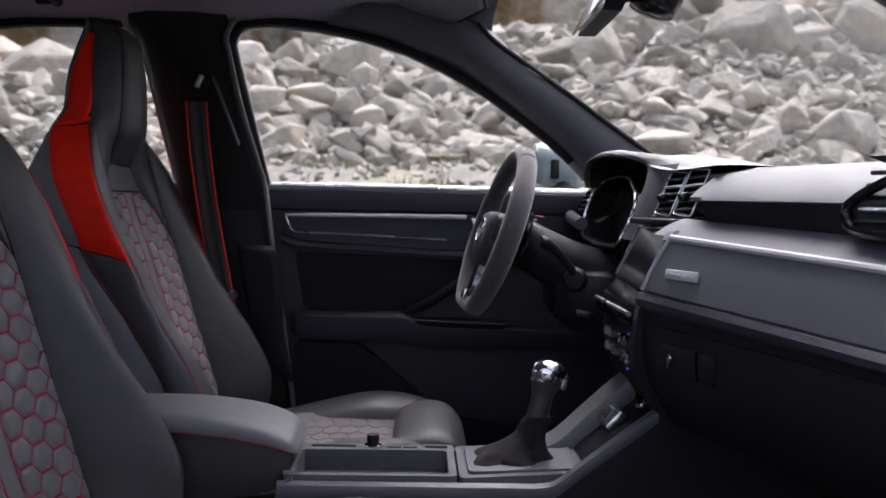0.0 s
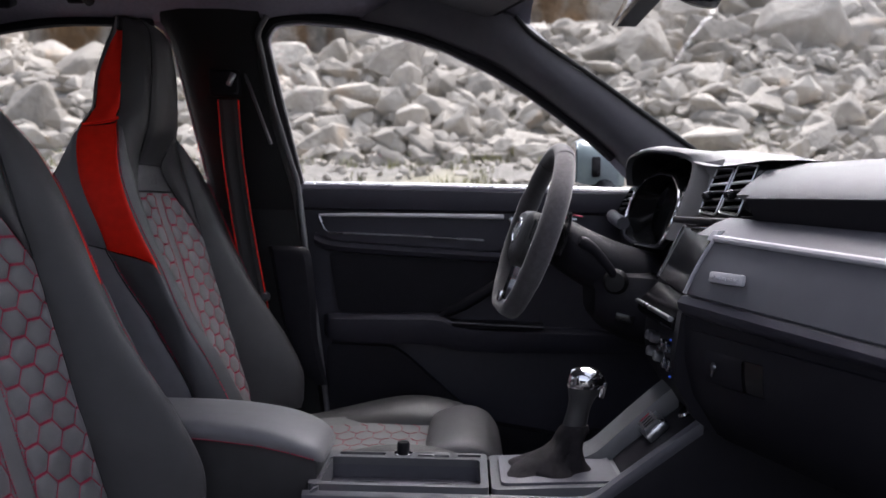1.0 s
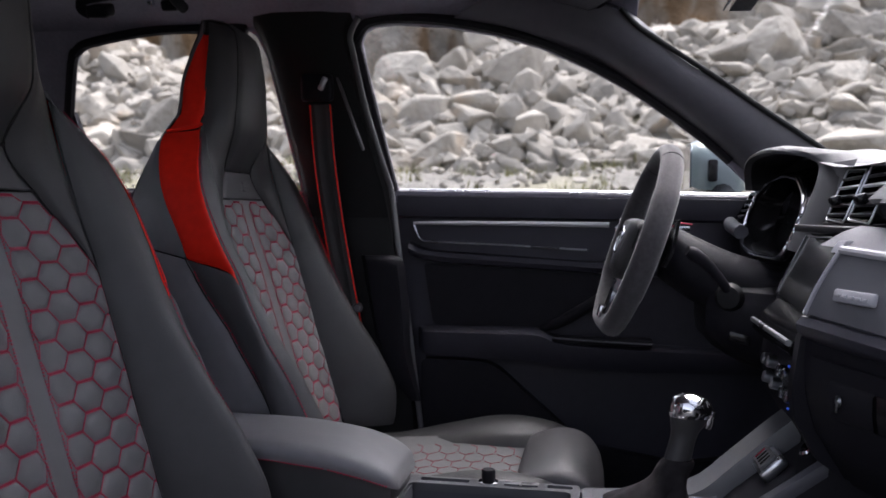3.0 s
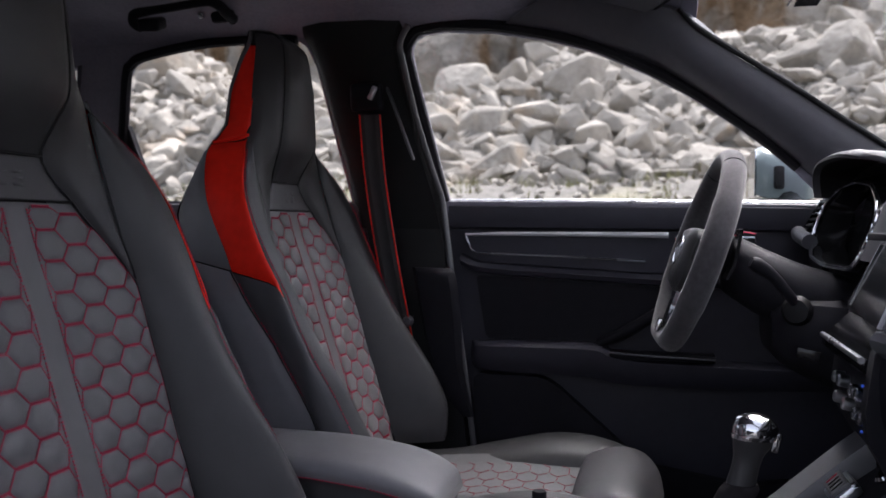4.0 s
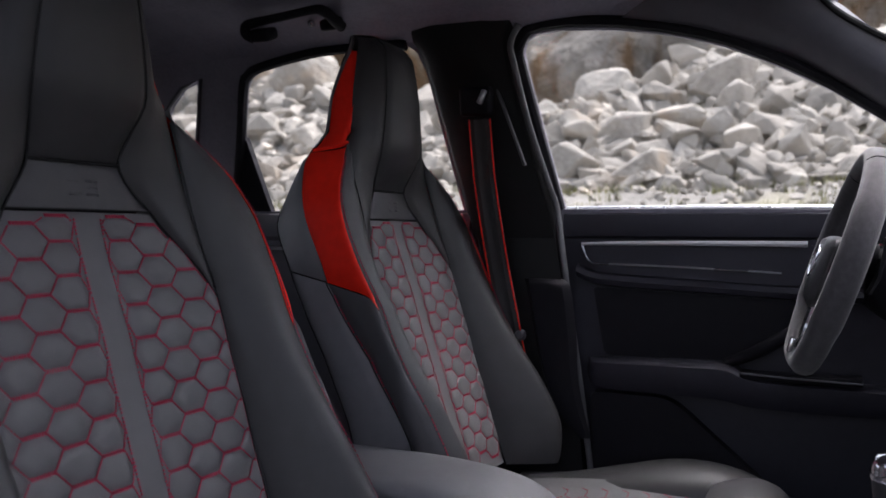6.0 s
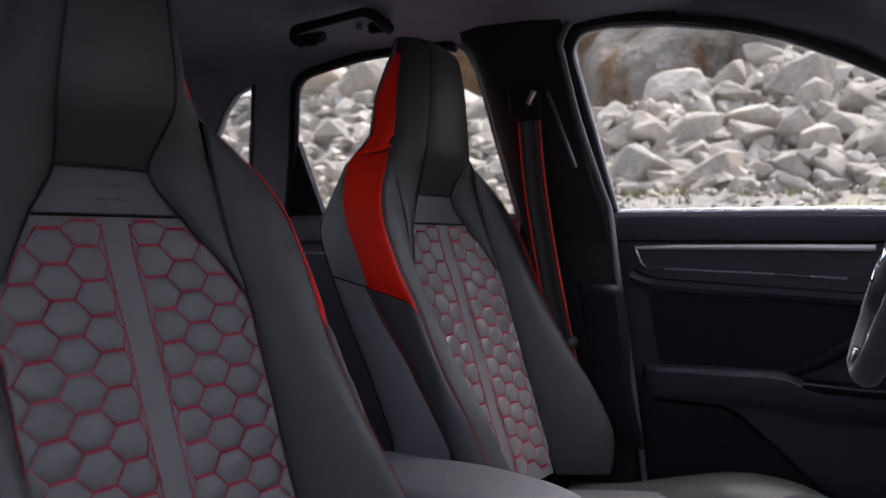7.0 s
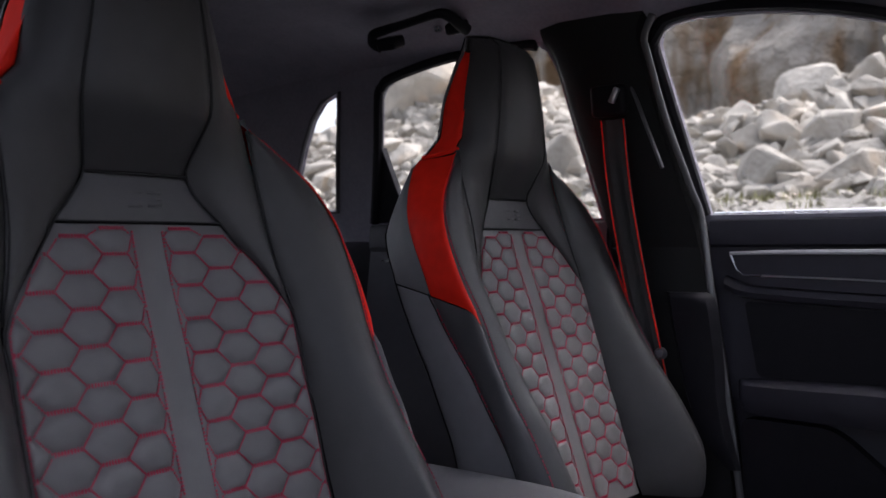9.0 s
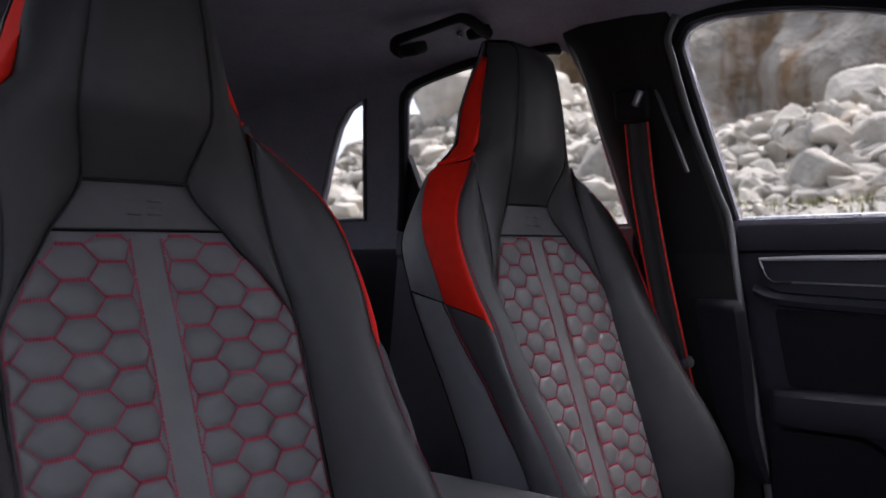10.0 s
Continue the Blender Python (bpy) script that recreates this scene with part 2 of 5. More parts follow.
def plate(outer, holes, to_world, depth, bevel=0.0):
    """A flat piece with holes: loops of (a, b), to_world(a, b, d) with d from 0 (face) to depth (back)."""
    bm = bmesh.new()
    for loop in [outer, *holes]:
        vs = [bm.verts.new((a, b, 0)) for a, b in loop]
        for i in range(len(vs)):
            bm.edges.new((vs[i], vs[(i + 1) % len(vs)]))
    bmesh.ops.triangle_fill(bm, use_beauty=True, use_dissolve=False, edges=bm.edges[:])
    front = bm.faces[:]
    made = bmesh.ops.extrude_face_region(bm, geom=front)
    for v in [g for g in made["geom"] if isinstance(g, bmesh.types.BMVert)]:
        v.co.z = 1
    if bevel:
        bm.normal_update()
        edges = [e for e in bm.edges if all(abs(v.co.z) < 1e-6 for v in e.verts) and e.calc_face_angle(0) > 1.0]
        bmesh.ops.bevel(bm, geom=edges, offset=bevel, segments=2, profile=0.5, affect="EDGES", clamp_overlap=True)
    for v in bm.verts:
        v.co = to_world(v.co.x, v.co.y, v.co.z * depth)
    bmesh.ops.recalc_face_normals(bm, faces=bm.faces)
    return bm


def rounded(loop, radius, n=5):
    """A polygon with rounded corners; radius one number or one a corner."""
    out = []
    for i, p in enumerate(loop):
        r = radius[i] if isinstance(radius, (list, tuple)) else radius
        p, a, b = Vector(p), Vector(loop[i - 1]), Vector(loop[(i + 1) % len(loop)])
        if r <= 0:
            out.append(tuple(p))
            continue
        r1, r2 = min(r, (a - p).length * 0.48), min(r, (b - p).length * 0.48)
        s, e = p + (a - p).normalized() * r1, p + (b - p).normalized() * r2
        for k in range(n + 1):
            t = k / n
            out.append(tuple((1 - t) ** 2 * s + 2 * t * (1 - t) * p + t * t * e))
    return out


def boxes(rows):
    """Many small turned blocks in one mesh: rows of (centre, along, across, out) half-vectors."""
    verts, faces = [], []
    for c, a, b, o in rows:
        k = len(verts)
        verts += [c + sa * a + sb * b + so * o for so in (-1, 1) for sa, sb in ((-1, -1), (1, -1), (1, 1), (-1, 1))]
        faces += [(k + 4, k + 5, k + 6, k + 7), (k, k + 1, k + 5, k + 4), (k + 1, k + 2, k + 6, k + 5), (k + 2, k + 3, k + 7, k + 6), (k + 3, k, k + 4, k + 7)]
    me = bpy.data.meshes.new("blocks")
    me.from_pydata(verts, [], faces)
    bm = bmesh.new()
    bm.from_mesh(me)
    bpy.data.meshes.remove(me)
    return bm


# ---- seats ----
# rows (height, half width, forward) of the seams that run up one half of the backrest
FRONT = curve_of([(0.54, 0, 0.104), (0.70, 0, 0.052), (0.885, 0, -0.006), (1.02, 0, -0.050), (1.07, 0, -0.060), (1.10, 0, -0.046), (1.143, 0, -0.024), (1.23, 0, -0.024), (1.323, 0, -0.038), (1.35, 0, -0.072)])
EDGE = curve_of([(0.54, 0.165, 0.112), (0.70, 0.168, 0.060), (0.80, 0.170, 0.028), (0.885, 0.170, 0.002), (0.93, 0.164, -0.014), (1.02, 0.100, -0.050), (1.07, 0.062, -0.062), (1.10, 0.068, -0.052), (1.143, 0.078, -0.036), (1.23, 0.068, -0.034), (1.323, 0.054, -0.044), (1.35, 0.045, -0.075)])
INNER = curve_of([(0.54, 0.166, 0.112), (0.70, 0.169, 0.060), (0.80, 0.171, 0.028), (0.885, 0.171, 0.002), (0.92, 0.171, -0.010), (0.97, 0.160, -0.022), (1.02, 0.153, -0.034), (1.07, 0.151, -0.048), (1.117, 0.150, -0.061), (1.143, 0.148, -0.069), (1.168, 0.127, -0.0705), (1.23, 0.1155, -0.0745), (1.323, 0.0875, -0.0815), (1.35, 0.072, -0.096)])
CREST = curve_of([(0.54, 0.215, 0.200), (0.62, 0.220, 0.195), (0.70, 0.220, 0.158), (0.80, 0.213, 0.095), (0.885, 0.207, 0.047), (0.95, 0.210, 0.016), (1.02, 0.203, -0.010), (1.07, 0.186, -0.032), (1.143, 0.142, -0.064)])
OUTER = curve_of([(0.54, 0.262, 0.170), (0.62, 0.264, 0.180), (0.70, 0.260, 0.146), (0.80, 0.256, 0.086), (0.885, 0.252, 0.047), (0.95, 0.260, 0.016), (1.02, 0.256, -0.014), (1.07, 0.230, -0.035), (1.117, 0.178, -0.057), (1.143, 0.150, -0.070), (1.168, 0.125, -0.071), (1.23, 0.112, -0.075), (1.323, 0.085, -0.082), (1.35, 0.070, -0.096)])
BAND = curve_of([(0.54, 0.252, 0.120), (0.66, 0.248, 0.105), (0.80, 0.250, 0.030), (0.90, 0.252, -0.035), (0.95, 0.258, -0.055), (1.02, 0.250, -0.088), (1.07, 0.228, -0.108), (1.117, 0.194, -0.122), (1.143, 0.158, -0.124), (1.168, 0.130, -0.118), (1.23, 0.115, -0.117), (1.29, 0.097, -0.104), (1.323, 0.087, -0.092), (1.35, 0.071, -0.100)])
REAR = curve_of([(0.54, 0.245, 0.030), (0.70, 0.248, -0.010), (0.80, 0.250, -0.052), (0.885, 0.248, -0.095), (0.935, 0.243, -0.120), (1.01, 0.208, -0.168), (1.07, 0.194, -0.150), (1.117, 0.180, -0.132), (1.143, 0.150, -0.130), (1.168, 0.126, -0.124), (1.23, 0.110, -0.124), (1.29, 0.093, -0.113), (1.323, 0.082, -0.104), (1.35, 0.067, -0.106)])
BACK = curve_of([(0.54, 0, -0.030), (0.70, 0, -0.070), (0.885, 0, -0.140), (1.01, 0, -0.190), (1.07, 0, -0.180), (1.143, 0, -0.155), (1.23, 0, -0.142), (1.323, 0, -0.118), (1.35, 0, -0.110)])


SHOULDER = curve_of([(z, OUTER(z)[0] + du, OUTER(z)[1] - dx) for z, du, dx in ((0.54, 0.003, 0.004), (0.80, 0.005, 0.006), (0.885, 0.009, 0.008), (0.95, 0.006, 0.011), (1.02, 0.002, 0.013), (1.07, 0.001, 0.014), (1.117, 0.001, 0.012), (1.143, 0.0, 0.006), (1.23, -0.003, 0.004), (1.345, -0.002, 0.002))])


def heights(a, b, step=0.016):
    n = max(3, int(round((b - a) / step)) + 1)
    return [a + (b - a) * i / (n - 1) for i in range(n)]


def padded(rows, sink=0.0035, puff=0.0):
    """A leather panel through rows of points whose borders dip into the seams."""
    bm = bmesh.new()
    vs = [[bm.verts.new(p) for p in r] for r in rows]
    for i in range(len(vs) - 1):
        for j in range(len(vs[0]) - 1):
            bm.faces.new((vs[i][j], vs[i][j + 1], vs[i + 1][j + 1], vs[i + 1][j]))
    bm.normal_update()
    nr, nc = len(vs), len(vs[0])
    moves = []
    for i in range(nr):
        for j in range(nc):
            border = i in (0, nr - 1) or j in (0, nc - 1)
            hump = puff * max(0.0, math.sin(math.pi * i / (nr - 1)) * math.sin(math.pi * j / (nc - 1))) ** 0.5
            moves.append((vs[i][j], vs[i][j].normal * (hump - (sink if border else 0) + (0 if border else 0.0016 * noise.noise(vs[i][j].co * 17)))))
    for v, d in moves:
        v.co += d
    bmesh.ops.remove_doubles(bm, verts=bm.verts, dist=2e-4)
    return bm


def across(curves, side, z, n):
    """n points over the half section at one height, through the given seams."""
    pts = []
    for c in curves:
        u, x = c(z)
        pts.append(Vector((x, side * u, z)))
    if len(pts) == 2:
        return [pts[0].lerp(pts[1], k / (n - 1)) for k in range(n)]
    return spline(pts, n)


def half_panel(curves, side, z0, z1, n=9, low=0.0, high=0.0, **how):
    """One panel between seams, its ends pinched slightly rounded; normals face out."""
    rows = []
    for z in heights(z0, z1):
        f = (z - z0) / (z1 - z0)
        cols = [across(curves, side, z + (low * (1 - f) + high * f) * j / (n - 1), n)[j] for j in range(n)] if low or high else across(curves, side, z, n)
        rows.append(cols)
    if side < 0:
        rows = [r[::-1] for r in rows]
    rows = [r[::-1] for r in rows] if how.pop("flip", False) else rows
    return padded(rows, **how)


def front_at(u, z):
    w, xe = EDGE(z)
    return Vector((FRONT(z)[1] + (xe - FRONT(z)[1]) * (u / w) ** 2, u, z))


def centre_panel(z0, z1, n=17, **how):
    rows = []
    for z in heights(z0, z1):
        w = EDGE(z)[0]
        rows.append([front_at(w * (2 * k / (n - 1) - 1), z) for k in range(n)])
    return padded(rows, **how)


LEAN = Vector((-0.32, 0, 1)).normalized()
OUT = Vector((1, 0, 0.32)).normalized()
SIDE = Vector((0, 1, 0))
HEX_H, HEX_A, HEX_B, HEX_PITCH = 0.0365, 0.029, 0.0155, 0.0445


def hex_corners(uc, zc):
    dz = HEX_H / 2 * LEAN.z
    return [(uc - HEX_A / 2 - HEX_B, zc), (uc - HEX_A / 2, zc + dz), (uc + HEX_A / 2, zc + dz), (uc + HEX_A / 2 + HEX_B, zc), (uc + HEX_A / 2, zc - dz), (uc - HEX_A / 2, zc - dz)]


def inside(u, z, margin=0.004):
    z = min(max(z, 0.56), 1.012)
    limit = EDGE(z)[0] - margin
    s = 1 if u >= 0 else -1
    return s * min(max(abs(u), 0.0195), limit), z


def hexes():
    found = []
    for side in (-1, 1):
        for col in range(4):
            uc = side * (0.041 + HEX_PITCH * col)
            for row in range(16):
                zc = 1.004 - HEX_H * LEAN.z * (row + (0.5 if col % 2 else 0.0))
                limit = EDGE(min(zc, 1.02))[0]
                if zc > 0.585 and abs(uc) - HEX_A / 2 - HEX_B * 0.6 < limit - 0.012:
                    found.append((uc, zc))
    return found


def pad(corners):
    """One puffed quilt cell."""
    n = len(corners)
    ring = []
    for i in range(n):
        a, b = corners[i], corners[(i + 1) % n]
        ring += [a, ((a[0] + b[0]) / 2, (a[1] + b[1]) / 2)]
    cu, cz = sum(c[0] for c in corners) / n, sum(c[1] for c in corners) / n
    bm = bmesh.new()
    loops = []
    for f, h in ((0.985, -0.0004), (0.92, 0.0012), (0.55, 0.0029)):
        loops.append([bm.verts.new(front_at(cu + (u - cu) * f, cz + (z - cz) * f) + OUT * h) for u, z in ring])
    top = bm.verts.new(front_at(cu, cz) + OUT * 0.0033)
    m = len(ring)
    for k in range(2):
        for i in range(m):
            bm.faces.new((loops[k][i], loops[k][(i + 1) % m], loops[k + 1][(i + 1) % m], loops[k + 1][i]))
    for i in range(m):
        bm.faces.new((loops[2][i], loops[2][(i + 1) % m], top))
    bmesh.ops.recalc_face_normals(bm, faces=bm.faces)
    if sum((f.normal.dot(OUT) for f in bm.faces)) < 0:
        bmesh.ops.reverse_faces(bm, faces=bm.faces)
    return bm


def seam_dashes(points, rows, gap, half, thick, normal):
    """Adds stitch dashes along a line of points."""
    for a, b in zip(points, points[1:]):
        length = (b - a).length
        if length < 1e-5:
            continue
        d = (b - a) / length
        for k in range(max(1, int(length / gap))):
            c = a + d * gap * (k + 0.5)
            nrm = normal(c) if callable(normal) else normal
            rows.append((c, d * half, d.cross(nrm).normalized() * thick, nrm * 0.0006))


def quilt_stitching(cells):
    rows, done = [], set()
    for uc, zc in cells:
        cs = [inside(*c) for c in hex_corners(uc, zc)]
        for i in range(6):
            a, b = cs[i], cs[(i + 1) % 6]
            key = tuple(sorted(((round(a[0], 3), round(a[1], 3)), (round(b[0], 3), round(b[1], 3)))))
            if key in done or (Vector(a) - Vector(b)).length < 0.003:
                continue
            done.add(key)
            pa, pb = front_at(*a) + OUT * 0.0006, front_at(*b) + OUT * 0.0006
            if i in (1, 4):
                d = (pb - pa).normalized()
                count = int((pb - pa).length / 0.0032)
                for k in range(count):
                    rows.append((pa.lerp(pb, (k + 0.5) / count), LEAN * 0.0024, d * 0.0008, OUT * 0.0008))
            else:
                seam_dashes([pa, pb], rows, 0.0036, 0.0012, 0.0007, OUT)
    for s in (-1, 1):
        line = [front_at(s * 0.0185, z) + OUT * 0.001 for z in heights(0.57, 1.012, 0.02)]
        seam_dashes(line, rows, 0.0038, 0.0012, 0.0009, OUT)
    return boxes(rows)


def build_seat(y):
    seat = thing("sport_seat", (0.15, y, 0.30), "dark grey leather sport seat with red shoulder bands", "car seat", "front seats")

    def put(name, bm, mat, parent=seat, label="", smooth=60):
        bmesh.ops.translate(bm, verts=bm.verts, vec=(0, y, 0))
        return part(name, bm, mat, parent, label, smooth)

    back = put("backrest", centre_panel(0.55, 1.018, sink=0.004), QUILT, seat, "grey leather quilted with red honeycomb stitching")
    put("badge_panel", centre_panel(1.021, 1.069, sink=0.003, puff=0.002), INSERT)
    # black leather here also carries the roof's shade on the headrest
    put("head_panel", centre_panel(1.071, 1.35, sink=0.0035, puff=0.003), BLACK_LEATHER)
    for s in (-1, 1):
        put("bolster", half_panel((INNER, CREST, OUTER), s, 0.545, 1.143, 13, sink=0.004), BLACK_LEATHER, seat, "smooth black leather side bolster")
        put("shoulder_wing", half_panel((EDGE, INNER), s, 0.925, 1.345, 7, sink=0.0035, puff=0.004), BLACK_LEATHER)
        put("shoulder_band", half_panel((OUTER, SHOULDER, BAND), s, 0.878, 1.146, 12, 0.038, -0.014, sink=0.003, puff=0.0), RED, seat, "bright red leather band")
        put("head_band", half_panel((OUTER, SHOULDER, BAND), s, 1.152, 1.318, 10, -0.018, 0.0, sink=0.0045, puff=0.0), RED, seat, "bright red leather band")
        put("head_cap", half_panel((OUTER, SHOULDER, BAND), s, 1.319, 1.345, 8, sink=0.001), BLACK_LEATHER)
        put("shoulder_side", half_panel((BAND, REAR), s, 0.918, 1.130, 8, 0.016, 0.0, sink=0.002, puff=0.004), LEATHER)
        put("head_side", half_panel((BAND, REAR), s, 1.130, 1.345, 4, sink=0.002), LEATHER)
        put("side_insert", half_panel((OUTER, SHOULDER, BAND), s, 0.545, 0.876, 10, 0.0, 0.038, sink=0.003, puff=0.003), INSERT)
        put("side_panel", half_panel((BAND, REAR), s, 0.545, 0.915, 8, 0.0, 0.016, sink=0.003, puff=0.004), LEATHER)
    shell = []
    for z in heights(0.545, 1.345):
        (ur, xr), xb = REAR(z), BACK(z)[1]
        shell.append([Vector((xr + (xb - xr) * (1 - (k / 6) ** 2), ur * k / 6, z)) for k in range(6, -7, -1)])
    put("back_shell", padded(shell, sink=0.0), HARD)
    top = [[Vector((c(1.346)[1] * (1 - f) + -0.1 * f, s * c(1.346)[0] * (1 - f), 1.346 + 0.010 * math.sin(f * 1.57))) for c, s in ((FRONT, 0), (EDGE, 1), (OUTER, 1), (REAR, 1), (BACK, 0), (REAR, -1), (OUTER, -1), (EDGE, -1))] for f in (0, 0.3, 0.6, 0.97)]
    put("head_top", grid(top, close_u=True, caps=False), BLACK_LEATHER)
    cells = hexes()
    for uc, zc in cells:
        cs = [inside(*c) for c in hex_corners(uc, zc)]
        area = abs(sum(cs[i][0] * cs[(i + 1) % 6][1] - cs[(i + 1) % 6][0] * cs[i][1] for i in range(6))) / 2
        if area > 2.5e-4:
            put("quilt_pad", pad(cs), QUILT, back)
    tagged(put("stitching", quilt_stitching(cells), THREAD, back, "red honeycomb stitching", 0), kind="stuff")
    for s in (-1, 1):
        put("fold", tube([Vector((c(z)[1], s * (c(z)[0] - 0.0035), z)) for c, z in ((OUTER, 1.149), (SHOULDER, 1.146), (BAND, 1.134))], 0.0030, 8, 10), RED)
        for c, z0, z1, lift in ((EDGE, 0.56, 1.34, -0.0006), (INNER, 0.925, 1.13, 0.0008), (BAND, 0.56, 0.92, -0.001)):
            put("seam", tube([Vector((c(z)[1] + lift, s * c(z)[0], z)) for z in heights(z0, z1, 0.012)], 0.0012, 6), DARK_SEAM)
    for z in (1.0195, 1.070):
        w = EDGE(z)[0]
        put("seam", tube([front_at(w * (k / 8 - 1), z) for k in range(17)], 0.0013, 6), DARK_SEAM)
    # seam stitching along bolsters and side inserts
    rows = []
    for s in (-1, 1):
        seam_dashes([Vector((OUTER(z)[1] - 0.003, s * (OUTER(z)[0] - 0.004), z)) + Vector((0.004, 0, 0.002)) for z in heights(0.56, 1.12, 0.02)], rows, 0.0052, 0.0019, 0.0009, Vector((0.7, s * 0.7, 0)))
        seam_dashes([Vector((BAND(z)[1] + 0.004, s * (BAND(z)[0] + 0.0022), z)) for z in heights(0.56, 0.9, 0.02)], rows, 0.0052, 0.0019, 0.0009, Vector((0, s, 0)))
    tagged(put("seam_stitching", boxes(rows), THREAD, seat, "dark red seam stitching", 0), kind="stuff")
    # embossed emblem, as plain raised bars
    for du, w in ((-0.012, 0.018), (0.012, 0.018)):
        for k in range(3):
            c = front_at(du + 0.004, 1.036 + 0.007 * k) + OUT * 0.0010
            put("emblem_bar", obox(c, (0.0022, w, 0.0038), (0, -18, 0), 0.0006, 1), INSERT)
    # cushion
    rows = []
    for k in range(15):
        x = 0.10 + 0.42 * k / 14
        zt = 0.535 + 0.020 * math.sin((k / 14) * 2.4) + 0.012 * k / 14
        rows.append([Vector((x, -0.15 + 0.30 * j / 12, zt - 0.022 - 0.010 * math.cos(math.pi * (j / 12 - 0.5)))) for j in range(13)])
    cushion = put("cushion", padded(rows, sink=0.006), QUILT, seat, "grey leather with red honeycomb stitching")
    rows = []
    for col in range(-2, 3):
        for r in range(9):
            uc, xc = col * 0.0445, 0.16 + 0.0365 * (r + (0.5 if col % 2 else 0))
            cs = [Vector((xc + dx, uc + du, 0.535 + 0.020 * math.sin(((xc + dx - 0.1) / 0.42) * 2.4) + 0.012 * (xc + dx - 0.1) / 0.42 - 0.032 + 0.010 * (1 - math.cos(math.pi * ((uc + du) / 0.30))) + 0.001)) for du, dx in ((-0.03, 0), (-0.0145, 0.018), (0.0145, 0.018), (0.03, 0))]
            for a, b in zip(cs, cs[1:]):
                seam_dashes([a, b], rows, 0.005, 0.0014, 0.0005, Vector((0, 0, 1)))
    tagged(put("cushion_stitching", boxes(rows), THREAD, cushion, "red honeycomb stitching", 0), kind="stuff")
    put("thigh_support", loft([[(x, w * sy, z0 + (z1 - z0) * sz) for sy, sz in ((-1, 0.1), (-1, 0.75), (-0.86, 0.97), (0, 1.02), (0.86, 0.97), (1, 0.75), (1, 0.1), (0, 0))] for x, w, z0, z1 in ((0.490, 0.150, 0.45, 0.545), (0.505, 0.160, 0.43, 0.566), (0.56, 0.165, 0.43, 0.582), (0.605, 0.165, 0.43, 0.572), (0.632, 0.16, 0.44, 0.540), (0.642, 0.145, 0.46, 0.50))], 22, 32), INSERT)
    for s in (-1, 1):
        ring = []
        for x, z, w in ((0.13, 0.525, 0.05), (0.22, 0.534, 0.052), (0.32, 0.558, 0.055), (0.42, 0.580, 0.055), (0.50, 0.580, 0.052), (0.57, 0.562, 0.045), (0.625, 0.525, 0.030)):
            ring.append([(x, s * (0.195 + 1.5 * w * a), z - 0.05 + (0.05 if b > 0 else 0.11) * b) for a, b in ((0, 1), (0.7, 0.75), (1, 0), (0.85, -1), (-0.6, -1), (-1, -0.2), (-0.75, 0.6))])
        put("cushion_bolster", loft(ring, 22, 18), BLACK_LEATHER)
    put("base", box((0.08, -0.22, 0.27), (0.60, 0.22, 0.46), 0.02), HARD)
    for s in (-1, 1):
        put("rail", box((0.02, s * 0.19 - 0.015, 0.235), (0.58, s * 0.19 + 0.015, 0.275), 0.004), HARD)
    return seat


# ---- ground and quarry ----
def terrain_z(x, y):
    """Height of the ground: a level track, then a bank up to the foot of the rubble."""
    side = min(max((y - 2.2) / 4.6, 0), 1)
    bank = 1.34 * side * side * (3 - 2 * side)
    n = noise.noise(Vector((x * 0.35, y * 0.35, 3.1))) * 0.16 + noise.noise(Vector((x * 1.3, y * 1.3, 7.7))) * 0.05
    return bank + n * side


def slope_top(x):
    """Height of the rubble's crest along the quarry; it dies away behind the car."""
    return 2.0 * min(max((x + 11.2) / 3.4, 0), 1) ** 1.3 + 0.45 * max(0, x - 3) - 1.15 * math.exp(-((x + 3.2) / 2.3) ** 4)


def rubble_z(x, y):
    return terrain_z(x, y) + min(max((y - 6.9) * 0.62, 0), slope_top(x))


rows = []
for j in range(90):
    y = -260 + 255 * (j / 20) if j <= 20 else (-5 + 17 * (j - 20) / 50 if j <= 70 else 12 + 400 * ((j - 70) / 19) ** 2)
    line = []
    for i in range(101):
        f = (i - 50) / 50
        x = 14 * f + 300 * f ** 5
        line.append(Vector((x, y, rubble_z(x, y) if y > -4 and y < 40 else (rubble_z(x, 40) if y >= 40 else 0))))
    rows.append(line)
structure("ground", grid(rows), GRAVEL, "grey gravel ground rising to a stony bank", "ground")

# unseen dark slab, added to cut light bounced up into the cabin
structure("road", box((-60, -14, -0.05), (60, 2.3, 0.012), 0.0), ASPHALT, "dark asphalt added out of view to cut bounced light", "road")


def stone_mesh(seed, points=15, flat=0.75):
    rnd = random.Random(seed)
    bm = bmesh.new()
    for _ in range(points):
        v = Vector((rnd.gauss(0, 1), rnd.gauss(0, 1), rnd.gauss(0, 1))).normalized() * rnd.uniform(0.8, 1.05)
        bm.verts.new((v.x, v.y * 0.85, v.z * flat))
    made = bmesh.ops.convex_hull(bm, input=bm.verts)
    loose = [v for v in bm.verts if not v.link_faces]
    bmesh.ops.delete(bm, geom=loose, context="VERTS")
    bmesh.ops.bevel(bm, geom=bm.edges, offset=0.05, segments=1, affect="EDGES", clamp_overlap=True)
    bmesh.ops.recalc_face_normals(bm, faces=bm.faces)
    me = bpy.data.meshes.new("stone")
    bm.to_mesh(me)
    bm.free()
    me.materials.append(ROCK)
    return me


